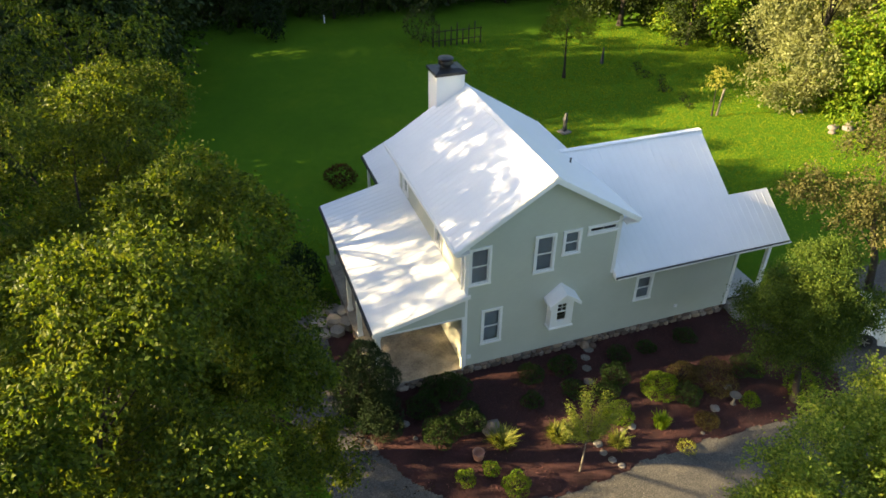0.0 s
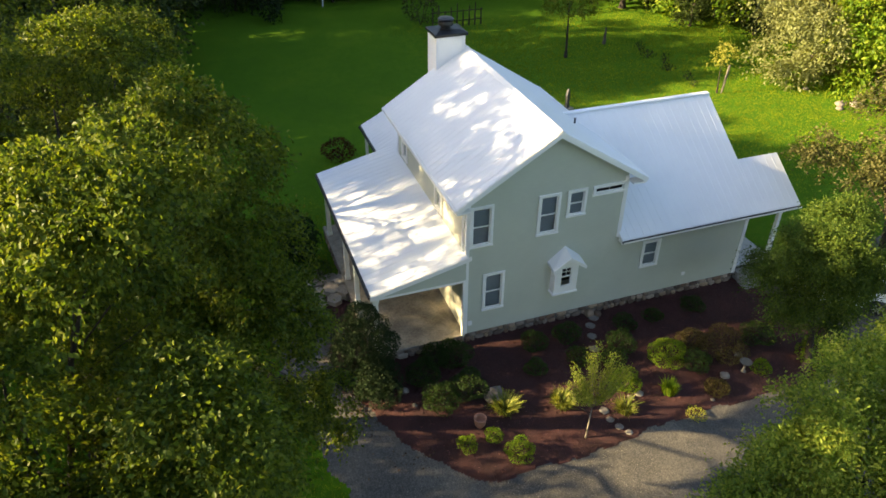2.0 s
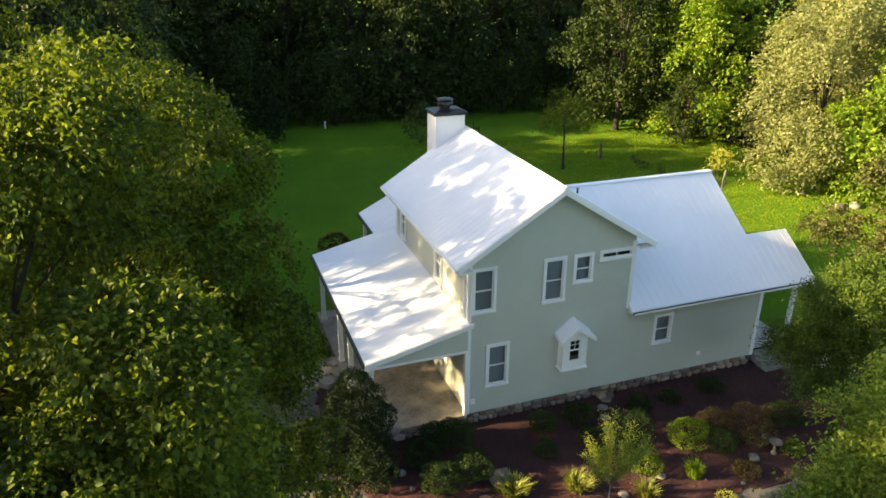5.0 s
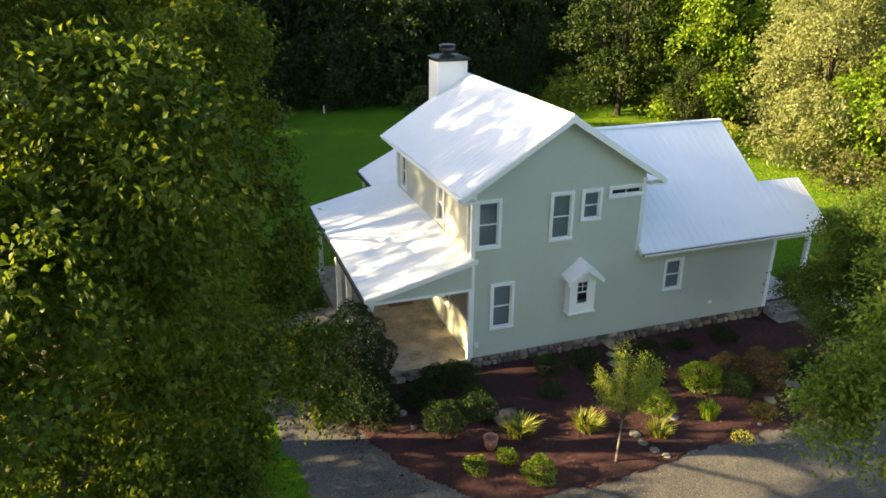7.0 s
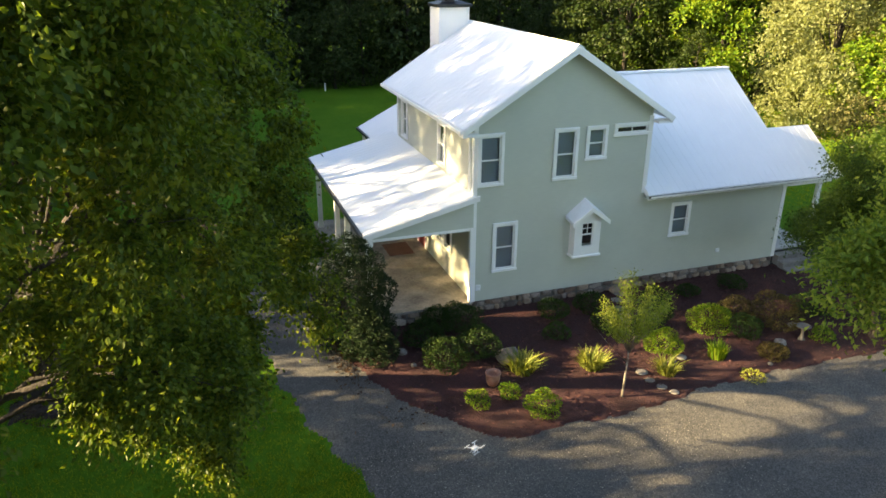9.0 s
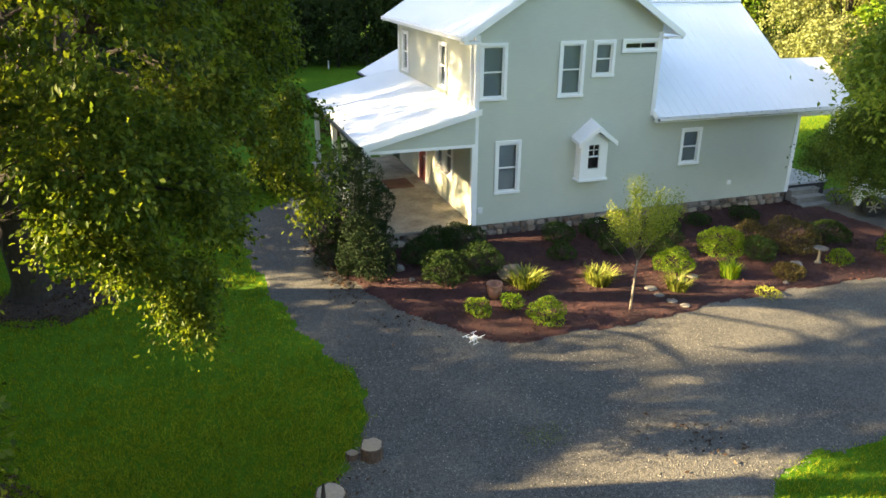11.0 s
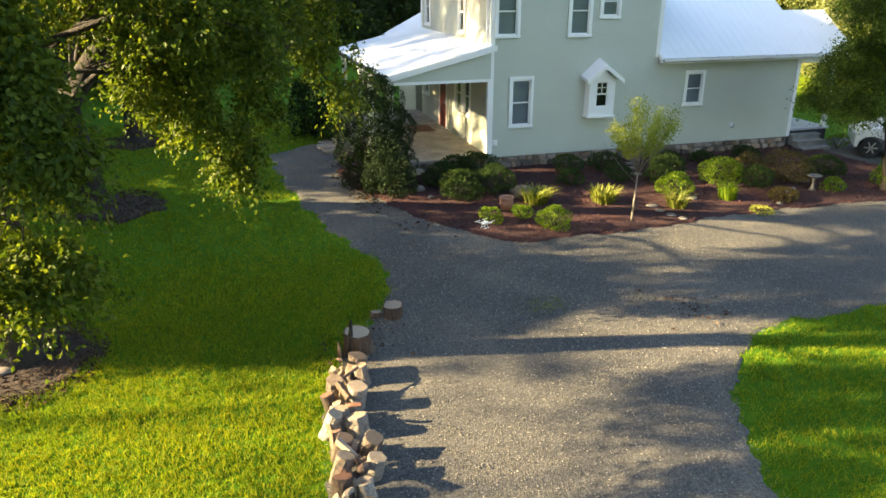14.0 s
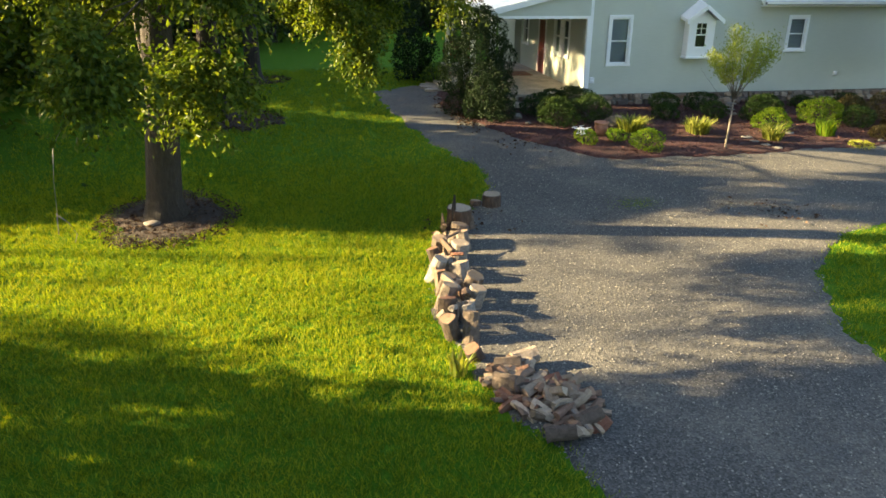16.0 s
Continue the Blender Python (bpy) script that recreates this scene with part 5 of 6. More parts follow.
def blades(x, y, r, h, n, material, label, seed, spread_=0.9):
    """A clump of sword-shaped leaves."""
    q = np.random.default_rng(seed)
    co, tris = [], []
    for _ in range(n):
        a, d = q.random() * 6.28, r * 0.62 * math.sqrt(q.random())
        bx, by = math.cos(a) * d, math.sin(a) * d
        lean = a + q.normal() * 0.7
        ln, rad = h * (0.6 + 0.6 * q.random()), r * spread_ * (0.25 + 0.75 * q.random())
        wv = np.array([-math.sin(lean), math.cos(lean), 0]) * (0.013 + 0.012 * q.random())
        k = len(co)
        pts = [np.array([bx, by, -0.02]), np.array([bx + math.cos(lean) * rad * 0.3, by + math.sin(lean) * rad * 0.3, ln * 0.62]), np.array([bx + math.cos(lean) * rad, by + math.sin(lean) * rad, ln])]
        co += [pts[0] - wv, pts[0] + wv, pts[1] - wv * 0.9, pts[1] + wv * 0.9, pts[2]]
        tris += [(k, k + 1, k + 3), (k, k + 3, k + 2), (k + 2, k + 3, k + 4)]
    top = empty("iris_clump", (x, y, gz(x, y) + 0.05))
    child("leaf_fan", fast_mesh("leaf_fan", co, tris, material), top)
    return tagged(top, label, "plant", "sword-leaved clumps")


blades(0.15, -3.55, 0.55, 0.4, 260, M_LEAF_IRIS, "clump of long green sword-shaped leaves in the mulch", 90)
blades(2.15, -3.95, 0.52, 0.4, 260, M_LEAF_IRIS, "clump of bright yellow-green sword-shaped leaves in the mulch", 91)
blades(4.05, -4.85, 0.42, 0.4, 130, M_LEAF_IRIS, "floppy pale yellow sword-leaved clump in the mulch", 92, 1.2)
blades(5.95, -4.6, 0.42, 0.44, 150, M_LEAF_LIME, "upright bright green sword-leaved clump in the mulch", 93, 0.6)
blades(-7.42, -15.45, 0.2, 0.3, 34, M_LEAF_IRIS, "tuft of long grass beside the firewood", 94)

# young tree in the bed
Y_ = (2.2, -5.45, gz(2.2, -5.45))
yt = empty("sapling", Y_)
q = np.random.default_rng(5)
paths = [[((0, 0, -0.1), 0.036), ((0.05, 0.02, 0.8), 0.028), ((0.1, 0.06, 1.5), 0.022)]]
tips = []
for k in range(22):
    a = 6.28 * k / 22 + q.random() * 0.5
    rr, hh = 0.12 + 0.84 * q.random() ** 0.65, 2.55 + 0.95 * q.random()
    tip = (0.12 + math.cos(a) * rr, 0.06 + math.sin(a) * rr, hh - 0.25 * rr)
    tips.append(tip)
    paths.append([((0.1, 0.06, 1.3 + 0.2 * q.random()), 0.012), ((0.1 + math.cos(a) * rr * 0.45, 0.06 + math.sin(a) * rr * 0.45, 1.95), 0.008), (tip, 0.0025)])
paths.append([((0.08, 0.05, 1.1), 0.011), ((-0.3, 0.1, 1.45), 0.008), ((-0.85, 0.3, 2.15), 0.003)])
v, f = tube(paths[:1], 6)
child("trunk", link_mesh("trunk", v, f, [M_BARK_PALE], smooth=True), yt)
for path in paths[1:]:
    v, f = tube([path], 5)
    child("branch", link_mesh("branch", v, f, [M_BARK_PALE], smooth=True), yt)
at = []
for tip in tips:
    b = np.array([0.1 + (tip[0] - 0.12) * 0.35, 0.06 + (tip[1] - 0.06) * 0.35, 1.75])
    t = 0.1 + 0.95 * q.random((300, 1)) ** 0.75
    at.append(b + (np.array(tip) - b) * t + q.normal(size=(300, 3)) * np.array([0.085, 0.085, 0.08]) * (0.45 + 0.75 * t))
at = np.concatenate(at)
child("crown", leaf_mesh("crown", at, q.normal(size=at.shape) + np.array([0, 0, 0.5]), 0.05 + 0.03 * q.random(len(at)), 0.42, M_LEAF_FEATHER, 6), yt)
tagged(yt, "young multi-stemmed tree with feathery yellow-green leaves in the mulch bed", "tree")

# terracotta pot, bird bath, boulders, stepping stones
bm = lathe([(0.13, 0.0), (0.2, 0.12), (0.235, 0.28), (0.225, 0.36), (0.2, 0.39), (0.25, 0.41), (0.255, 0.47), (0.205, 0.47), (0.17, 0.40), (0.16, 0.3)], 22)
for v in bm.verts:
    v.co *= 0.85
thing("flower_pot", bm, M_TERRA, (-0.92, -3.95, gz(-0.92, -3.95) + 0.055), "empty terracotta urn standing in the mulch", "flower pot", smooth=True)
bb = empty("bird_bath", (9.1, -4.6, gz(9.1, -4.6) + 0.05))
part("pedestal", lathe([(0.17, 0.0), (0.16, 0.06), (0.08, 0.12), (0.065, 0.4), (0.09, 0.55), (0.12, 0.6)], 16), M_CONCRETE, bb, smooth=True)
bm = lathe([(0.10, 0.6), (0.30, 0.66), (0.36, 0.72), (0.34, 0.73), (0.25, 0.69), (0.02, 0.67)], 22)
part("basin", bm, M_CONCRETE, bb, "shallow stone basin", True)
bb.scale = (0.62, 0.62, 0.66)
tagged(bb, "grey stone bird bath on a pedestal in the bed", "bird bath")
for k, (x, y, r, s) in enumerate(((-2.84, -1.75, 0.22, 0.9), (-2.7, -2.45, 0.14, 0.6), (0.0, -2.95, 0.62, 0.5), (4.5, -4.45, 0.2, 0.5), (8.3, -4.6, 0.28, 0.6), (9.4, -3.9, 0.22, 0.6), (7.2, -5.4, 0.12, 0.7))):
    thing("boulder", blob(r * 0.65, s, k + 3), M_BOULDER, (x, y, gz(x, y) + 0.05 + r * s * 0.3), "weathered pale boulder bedded in the mulch", "rock", k * 37, "boulders in the bed", True)
for k, (x, y, r) in enumerate(((3.35, -4.65, 0.24), (3.35, -5.05, 0.19), (3.5, -5.4, 0.2), (3.7, -5.7, 0.17), (5.3, -0.35, 0.3), (4.95, -0.75, 0.26), (4.72, -1.3, 0.25), (4.45, -1.95, 0.27), (4.9, -4.35, 0.22))):
    thing("stepping_stone", blob(r * 0.75, 0.16, k + 20, 0.12), M_BOULDER, (x, y, gz(x, y) + 0.075), "flat pale stepping stone in the mulch", "stone", k * 71, "stepping stones", True)
for k, (x, y, r) in enumerate(((5.25, -0.12, 0.2), (5.55, -0.25, 0.16))):
    thing("boulder", blob(r, 0.8, k + 33), M_STONE, (x, y, gz(x, y) + 0.1), "rough brown stone against the foundation", "rock", k * 50, "stones by the wall", True)

# rough flagstones that step up to the west porch
steps = empty("stone_steps", (-3.9, 4.6, gz(-3.9, 4.6)))
q = random.Random(66)
for k, (x, y, rad, z) in enumerate(((-0.72, -0.55, 0.36, 0.1), (-0.78, 0.15, 0.4, 0.11), (-0.62, 0.85, 0.38, 0.1), (-0.12, -0.7, 0.38, 0.25), (-0.1, 0.02, 0.42, 0.27), (-0.06, 0.74, 0.4, 0.25), (0.34, -0.4, 0.36, 0.38), (0.34, 0.36, 0.4, 0.38), (-0.4, 1.35, 0.3, 0.12))):
    n = 7
    rim = [(x + rad * q.uniform(0.8, 1.12) * math.cos(6.283 * (i + q.uniform(-.2, .2)) / n), y + rad * q.uniform(0.8, 1.12) * math.sin(6.283 * (i + q.uniform(-.2, .2)) / n)) for i in range(n)]
    tip = [q.uniform(-0.02, 0.02) for _ in rim]
    bm = bmesh.new()
    hull(bm, [(u, v, z - 0.42) for u, v in rim], [(x + (u - x) * 0.94, y + (v - y) * 0.94, z + t) for (u, v), t in zip(rim, tip)])
    part("flagstone", bm, M_FLAG, steps)
tagged(steps, "pale irregular flagstones stepping up to the porch", "steps")

# hanging chair on the porch
hc = empty("hanging_chair", (-1.75, 7.0, 0.05))
bm = lathe([(0.03, 0.75), (0.2, 0.8), (0.34, 1.0), (0.4, 1.25), (0.36, 1.55), (0.22, 1.85), (0.05, 2.05)], 18)
for vtx in bm.verts:
    vtx.co.x *= 0.6
part("canvas_seat", bm, M_CANVAS, hc, smooth=True)
v, f = tube([[((0, 0, 2.0), 0.012), ((0, 0, 3.02), 0.012)]], 6)
child("rope", link_mesh("rope", v, f, [M_TRIM]), hc)
tagged(hc, "green canvas hanging chair slung from the porch ceiling", "hanging chair")


# firewood: rounds and split pieces, each a thing
def wood_round(radius, height, seed, bark=None):
    q = random.Random(seed)
    sides = 14
    verts, faces, idx = [], [], []
    wob = [1 + q.uniform(-0.1, 0.1) for _ in range(sides)]
    for z in (0.0, 0.3, 0.7, 1.0):
        for k in range(sides):
            a = 2 * math.pi * k / sides
            r = radius * wob[k] * (1 + 0.05 * math.sin(z * 7 + k * 1.7 + seed) + q.uniform(-0.035, 0.035) + (0.06 if z == 0 else 0))
            verts.append((r * math.cos(a), r * math.sin(a), height * z))
    for j in range(3):
        for k in range(sides):
            faces.append((j * sides + k, j * sides + (k + 1) % sides, (j + 1) * sides + (k + 1) % sides, (j + 1) * sides + k))
            idx.append(0)
    n = len(verts)
    for k in range(sides):
        v0 = verts[3 * sides + k]
        verts.append((v0[0] * 0.9, v0[1] * 0.9, height + 0.006))
    for k in range(sides):
        faces.append((3 * sides + k, 3 * sides + (k + 1) % sides, n + (k + 1) % sides, n + k))
        idx.append(0)
    faces.append(tuple(range(n, n + sides)))
    idx.append(1)
    faces.append(tuple(range(sides - 1, -1, -1)))
    idx.append(1)
    return link_mesh("firewood_round", verts, faces, [bark or M_LOGBARK, M_CUT], idx)


def wood_split(length, size, seed):
    """A wedge cleft from a round: bark on its back, torn wood on the split sides, ragged ends."""
    q = random.Random(seed)
    out = [(-0.5 + q.uniform(-.1, .1), -0.4), (0.0, -0.5 + q.uniform(-.08, .08)), (0.5, -0.35 + q.uniform(-.1, .1)), (0.36, 0.12), (0.1 + q.uniform(-.15, .15), 0.5), (-0.3, 0.2)]
    bow, flat, twist = q.uniform(-0.03, 0.03), q.uniform(0.55, 1.1), q.uniform(-0.35, 0.35)
    verts, n = [], len(out)
    steps = 5
    for j in range(steps):
        f = j / (steps - 1) - 0.5
        c, sn = math.cos(twist * f), math.sin(twist * f)
        for u, v in out:
            u, v = u * size * (1 + q.uniform(-.16, .16)), v * size * flat * (1 + q.uniform(-.16, .16))
            verts.append((u * c - v * sn + bow * (1 - 4 * f * f), f * length + q.uniform(-0.012, 0.012), u * sn + v * c))
    faces, idx = [], []
    for j in range(steps - 1):
        for k in range(n):
            faces.append((j * n + k, j * n + (k + 1) % n, (j + 1) * n + (k + 1) % n, (j + 1) * n + k))
            idx.append(0 if k in (0, 1) or (k == 2 and seed % 2) else 1)
    faces += [tuple(range(n - 1, -1, -1)), tuple(range((steps - 1) * n, steps * n))]
    idx += [1, 1]
    return link_mesh("firewood_split", verts, faces, [M_LOGBARK, M_CUT], idx)


splits = [wood_split(l, s, k) for k, (l, s) in enumerate(((0.36, 0.12), (0.40, 0.1), (0.33, 0.14), (0.42, 0.085), (0.24, 0.08), (0.44, 0.11), (0.3, 0.15), (0.38, 0.06), (0.2, 0.06), (0.34, 0.1), (0.4, 0.125)))]


def firewood(name, me, x, y, lift, rx, ry, rz_, label, group):
    ob = new(name, me)
    ob.matrix_world = pose(x, y, gz(x, y) + lift, rx, ry, rz_)
    return tagged(ob, label, "firewood", group)


RND, SPL = "sawn round of firewood with grey bark and a pale cut face", "split piece of firewood, bark and pale wood"
LINE, HEAP = "row of firewood along the drive", "heap of split firewood by the drive"
q = random.Random(21)
# uprights: place, radius, height, lean towards the lawn, lean along the row
UPRIGHT = [(-6.36, -9.93, 0.215, 0.5, 2, 3), (-6.1, -9.98, 0.13, 0.3, -4, 5), (-6.55, -10.72, 0.2, 0.44, 8, -6), (-6.42, -11.02, 0.15, 0.4, -8, 6),
           (-7.0, -11.28, 0.165, 0.46, 10, 4), (-6.72, -11.68, 0.19, 0.48, -6, -4), (-7.08, -11.72, 0.13, 0.38, 12, 8), (-7.3, -12.3, 0.15, 0.5, 14, -8),
           (-7.05, -12.22, 0.17, 0.4, 4, 10), (-6.78, -12.5, 0.2, 0.4, -10, -6), (-6.8, -12.98, 0.18, 0.46, -12, 12), (-7.2, -12.9, 0.16, 0.4, 10, 8),
           (-7.3, -13.4, 0.165, 0.46, 12, -6), (-6.82, -13.5, 0.16, 0.42, -8, 8), (-7.28, -13.92, 0.175, 0.42, 12, -4), (-6.95, -13.95, 0.16, 0.34, -6, -8),
           (-7.28, -14.42, 0.15, 0.44, 10, -12), (-7.08, -14.62, 0.155, 0.5, -8, -14), (-7.06, -15.05, 0.14, 0.26, 20, 10)]
for k, (x, y, rad, h, a, b) in enumerate(UPRIGHT):
    firewood("firewood_round", wood_round(rad * (0.84 if k else 1.2), h, k + 30, None if k else M_STUMPBARK), x, y, -0.03, b * 1.3, -a * 1.3, q.uniform(0, 360), RND, LINE)
# split pieces stood and laid between and upon the rounds
for k in range(38):
    f = k / 37
    x, y = -6.72 - 0.42 * min(1, f * 1.6) + q.uniform(-0.2, 0.24), -10.6 - 3.7 * f
    stood = k % 5 != 1
    firewood("firewood_split", splits[k * 3 % 11], x, y, 0.15 if stood else 0.34 + q.uniform(0, 0.08), 64 + q.uniform(-24, 24) if stood else q.uniform(-40, 40), q.uniform(-30, 30), q.uniform(-70, 70), SPL, LINE)
firewood("stump", wood_round(0.215, 0.3, 8, M_STUMPBARK), -5.36, -8.78, -0.02, 2, -3, 40, "sawn tree stump standing at the edge of the drive", "stumps")
firewood("stump", wood_round(0.12, 0.16, 9, M_STUMPBARK), -5.72, -8.72, -0.04, -4, 5, 10, "low sawn stump at the edge of the drive", "stumps")
for name, x, y, turn, w, h, lean in (("wood_shard", -6.5, -10.12, 20, 0.06, 0.8, 0.04), ("wood_shard", -6.68, -10.08, 70, 0.1, 0.46, -0.18)):
    bm = bmesh.new()
    hull(bm, [(-w, -0.05, -0.05), (w, -0.04, -0.05), (w * 0.8, 0.05, -0.05), (-w * 0.8, 0.05, -0.05)], [(-w * 0.9 + lean / 2, -0.04, h * 0.55), (w * 0.6 + lean / 2, -0.03, h * 0.55), (w * 0.4 + lean / 2, 0.03, h * 0.55), (-w * 0.8 + lean / 2, 0.03, h * 0.55)])
    hull(bm, [(-w * 0.9 + lean / 2, -0.04, h * 0.55), (w * 0.6 + lean / 2, -0.03, h * 0.55), (w * 0.4 + lean / 2, 0.03, h * 0.55), (-w * 0.8 + lean / 2, 0.03, h * 0.55)], [(-0.02 + lean, -0.012, h), (0.01 + lean, -0.012, h), (0.008 + lean, 0.012, h), (-0.02 + lean, 0.012, h)])
    thing(name, bm, M_BARK if h > 0.6 else M_LOGBARK, (x, y, gz(x, y)), "dark pointed shard of split wood leaning on the stump" if h > 0.6 else "rough split slab leaning on the stump", "firewood", turn)
for k in range(130):
    t = q.random()
    cx, cy = -6.78 + 0.6 * t, -15.5 - 1.45 * t
    wide = 0.3 + 0.26 * math.sin(3.0 * t)
    d, a = math.sqrt(q.random()), q.uniform(0, 6.283)
    x, y = cx + d * wide * math.cos(a), cy + d * 0.24 * math.sin(a)
    firewood("firewood_split", splits[k * 5 % 11], x, y, 0.06 + (1 - d) * 0.3 * q.random(), q.uniform(-42, 42), q.uniform(-75, 75), q.uniform(0, 360), SPL, HEAP)
for x, y, rad, turn in ((-6.92, -15.5, 0.11, 70), (-6.66, -15.45, 0.12, 95), (-6.98, -15.85, 0.12, 40), (-6.3, -16.95, 0.1, 100), (-6.7, -17.08, 0.09, 75)):
    firewood("firewood_round", wood_round(rad, 0.36, int(turn)), x, y, 0.13, 78, 0, turn, RND, HEAP)

# mulch rings round the lawn trees
for x, y, rx, ry in ((-12.3, -8.65, 1.2, 1.4), (-11.6, -0.8, 1.45, 1.3), (-11.5, 8.0, 1.2, 1.4)):
    ob = sheet("mulch_ring", np.arange(x - 2, x + 2, 0.07), np.arange(y - 2.2, y + 2.2, 0.07), lambda u, v: (lambda a, b: ((a - x) / rx) ** 2 + ((b - y) / ry) ** 2 < 1)(*ragged(u, v, 0.38)), 0.05, M_MULCH_BROWN, 0.06)
    tagged(ob, "ring of brown wood-chip mulch round a tree", "mulch", kind="structure")

thing("flat_stone", blob(0.17, 0.22, 91, 0.12), M_BOULDER, (-12.58, -8.95, gz(-12.58, -8.95) + 0.07), "flat pale stone lying in the mulch ring", "rock", 20, "", True)

# things out on the far lawn
bm = bmesh.new()
hull(bm, [(-0.13, -0.1, 0.12), (0.13, -0.1, 0.12), (0.13, 0.1, 0.12), (-0.13, 0.1, 0.12)], [(-0.08, -0.08, 0.5), (0.1, -0.08, 0.5), (0.1, 0.08, 0.5), (-0.08, 0.08, 0.5)])
hull(bm, [(-0.08, -0.08, 0.5), (0.1, -0.08, 0.5), (0.1, 0.08, 0.5), (-0.08, 0.08, 0.5)], [(-0.15, -0.1, 0.9), (0.12, -0.1, 0.9), (0.12, 0.1, 0.9), (-0.15, 0.1, 0.9)])
hull(bm, [(-0.15, -0.1, 0.9), (0.12, -0.1, 0.9), (0.12, 0.1, 0.9), (-0.15, 0.1, 0.9)], [(-0.03, -0.05, 1.35), (0.07, -0.05, 1.35), (0.07, 0.05, 1.35), (-0.03, 0.05, 1.35)])
thing("statue", bm, M_BRONZE, (14.4, 19.3, gz(14.4, 19.3)), "dark garden statue on a pale block on the lawn", "statue", 20)
bm = bmesh.new()
box(bm, -0.34, 0.34, -0.34, 0.34, -0.05, 0.12, 0.03)
thing("plinth", bm, M_FLAG, (14.4, 19.3, gz(14.4, 19.3)), "low pale stone plinth under the statue", "plinth", 20)
H_ = (19.4, 29.0, gz(19.4, 29.0))
tree("tree", H_, [(19.4, 29.0, 3.0, 1.5, 1.4, 1.2), (18.4, 28.7, 2.6, 1.0, 1.0, 0.9), (20.4, 29.2, 2.5, 1.1, 1.0, 0.9), (19.2, 29.6, 3.9, 0.9, 0.9, 0.7)], 330, 14, 0.14, M_LEAF, "small open fruit tree on the lawn", 0.11, 1.2, 0.6, 0.3, seed=17)
I_ = (25.2, 18.4, gz(25.2, 18.4))
tree("sapling", I_, [(25.3, 18.4, 1.9, 0.6, 0.6, 0.4), (24.7, 18.3, 1.7, 0.45, 0.45, 0.3)], 40, 12, 0.16, M_LEAF_YELLOW, "small staked sapling in the sun on the lawn", 0.05, 0.9, 0.4, 0.3, seed=18)
bm = bmesh.new()
hull(bm, [(-0.06, -0.06, -0.1), (0.06, -0.06, -0.1), (0.06, 0.06, -0.1), (-0.06, 0.06, -0.1)], [(0.14, -0.05, 1.9), (0.24, -0.05, 1.9), (0.24, 0.05, 1.9), (0.14, 0.05, 1.9)])
thing("garden_stake", bm, M_BARK_PALE, (25.5, 18.3, gz(25.5, 18.3)), "leaning pale wooden stake on the lawn", "stake")
bm = bmesh.new()
hull(bm, [(-0.12, -0.12, -0.1), (0.12, -0.12, -0.1), (0.12, 0.12, -0.1), (-0.12, 0.12, -0.1)], [(-0.02, -0.05, 1.35), (0.05, -0.05, 1.35), (0.05, 0.03, 1.35), (-0.02, 0.03, 1.35)])
thing("garden_post", bm, M_BRONZE, (23.9, 31.0, gz(23.9, 31.0)), "dark tapering garden post on the lawn", "post")
for k, (x, y, r, h) in enumerate(((25.7, 28.6, 0.45, 0.7), (25.3, 26.9, 0.7, 0.5), (25.5, 25.0, 0.35, 0.8), (24.9, 23.6, 0.55, 0.45), (25.0, 21.4, 0.4, 0.6), (24.6, 20.2, 0.3, 0.4))):
    shrub(x, y, r, h, M_LEAF_MID_SHADED, "small straggling shrub in a row across the lawn", 0.12, int(330 * r), 130 + k)
for k, (x, y, r) in enumerate(((31.3, 16.9, 0.22), (31.2, 13.8, 0.3), (32.0, 13.3, 0.36), (30.6, 13.2, 0.24), (32.8, 13.9, 0.3), (31.6, 13.9, 0.22))):
    thing("boulder", blob(r, 0.6, k + 50), M_BOULDER, (x, y, gz(x, y) + r * 0.25), "pale rock at the foot of the trees", "rock", k * 60, "rocks at the lawn's edge", True)
tr = empty("trellis", (14.4, 39.5, gz(14.4, 39.5)))
for k in range(9):
    bm = bmesh.new()
    x = -2.2 + k * 0.55
    hull(bm, [(x - 0.05, -0.05, -0.1), (x + 0.05, -0.05, -0.1), (x + 0.05, 0.05, -0.1), (x - 0.05, 0.05, -0.1)], [(x - 0.03, -0.04, 1.7 + 0.3 * math.sin(k * 2.1)), (x + 0.03, -0.04, 1.7 + 0.3 * math.sin(k * 2.1)), (x + 0.03, 0.04, 1.7 + 0.3 * math.sin(k * 2.1)), (x - 0.03, 0.04, 1.7 + 0.3 * math.sin(k * 2.1))])
    part("post", bm, M_BARK, tr)
for z in (0.5, 1.3):
    bm = bmesh.new()
    box(bm, -2.3, 2.3, -0.075, -0.045, z, z + 0.07)
    part("rail", bm, M_BARK, tr)
tagged(tr, "rustic wooden pole trellis on the far lawn", "trellis")
shrub(11.6, 41.0, 1.6, 3.6, M_LEAF_WOOD, "tall feathery green shrub on the far lawn", 0.2, 1500, 141, "shrub", clumps=9)
shrub(-0.6, 46.5, 1.5, 4.0, M_LEAF_HOLLY, "dark conical shrub at the wood's edge", 0.2, 2600, 142, column=True)
bm = bmesh.new()
box(bm, -0.06, 0.06, -0.06, 0.06, -0.1, 0.75, 0.01)
thing("marker_post", bm, M_WHITE, (4.8, 49.8, gz(4.8, 49.8)), "short white marker post at the wood's edge", "post")

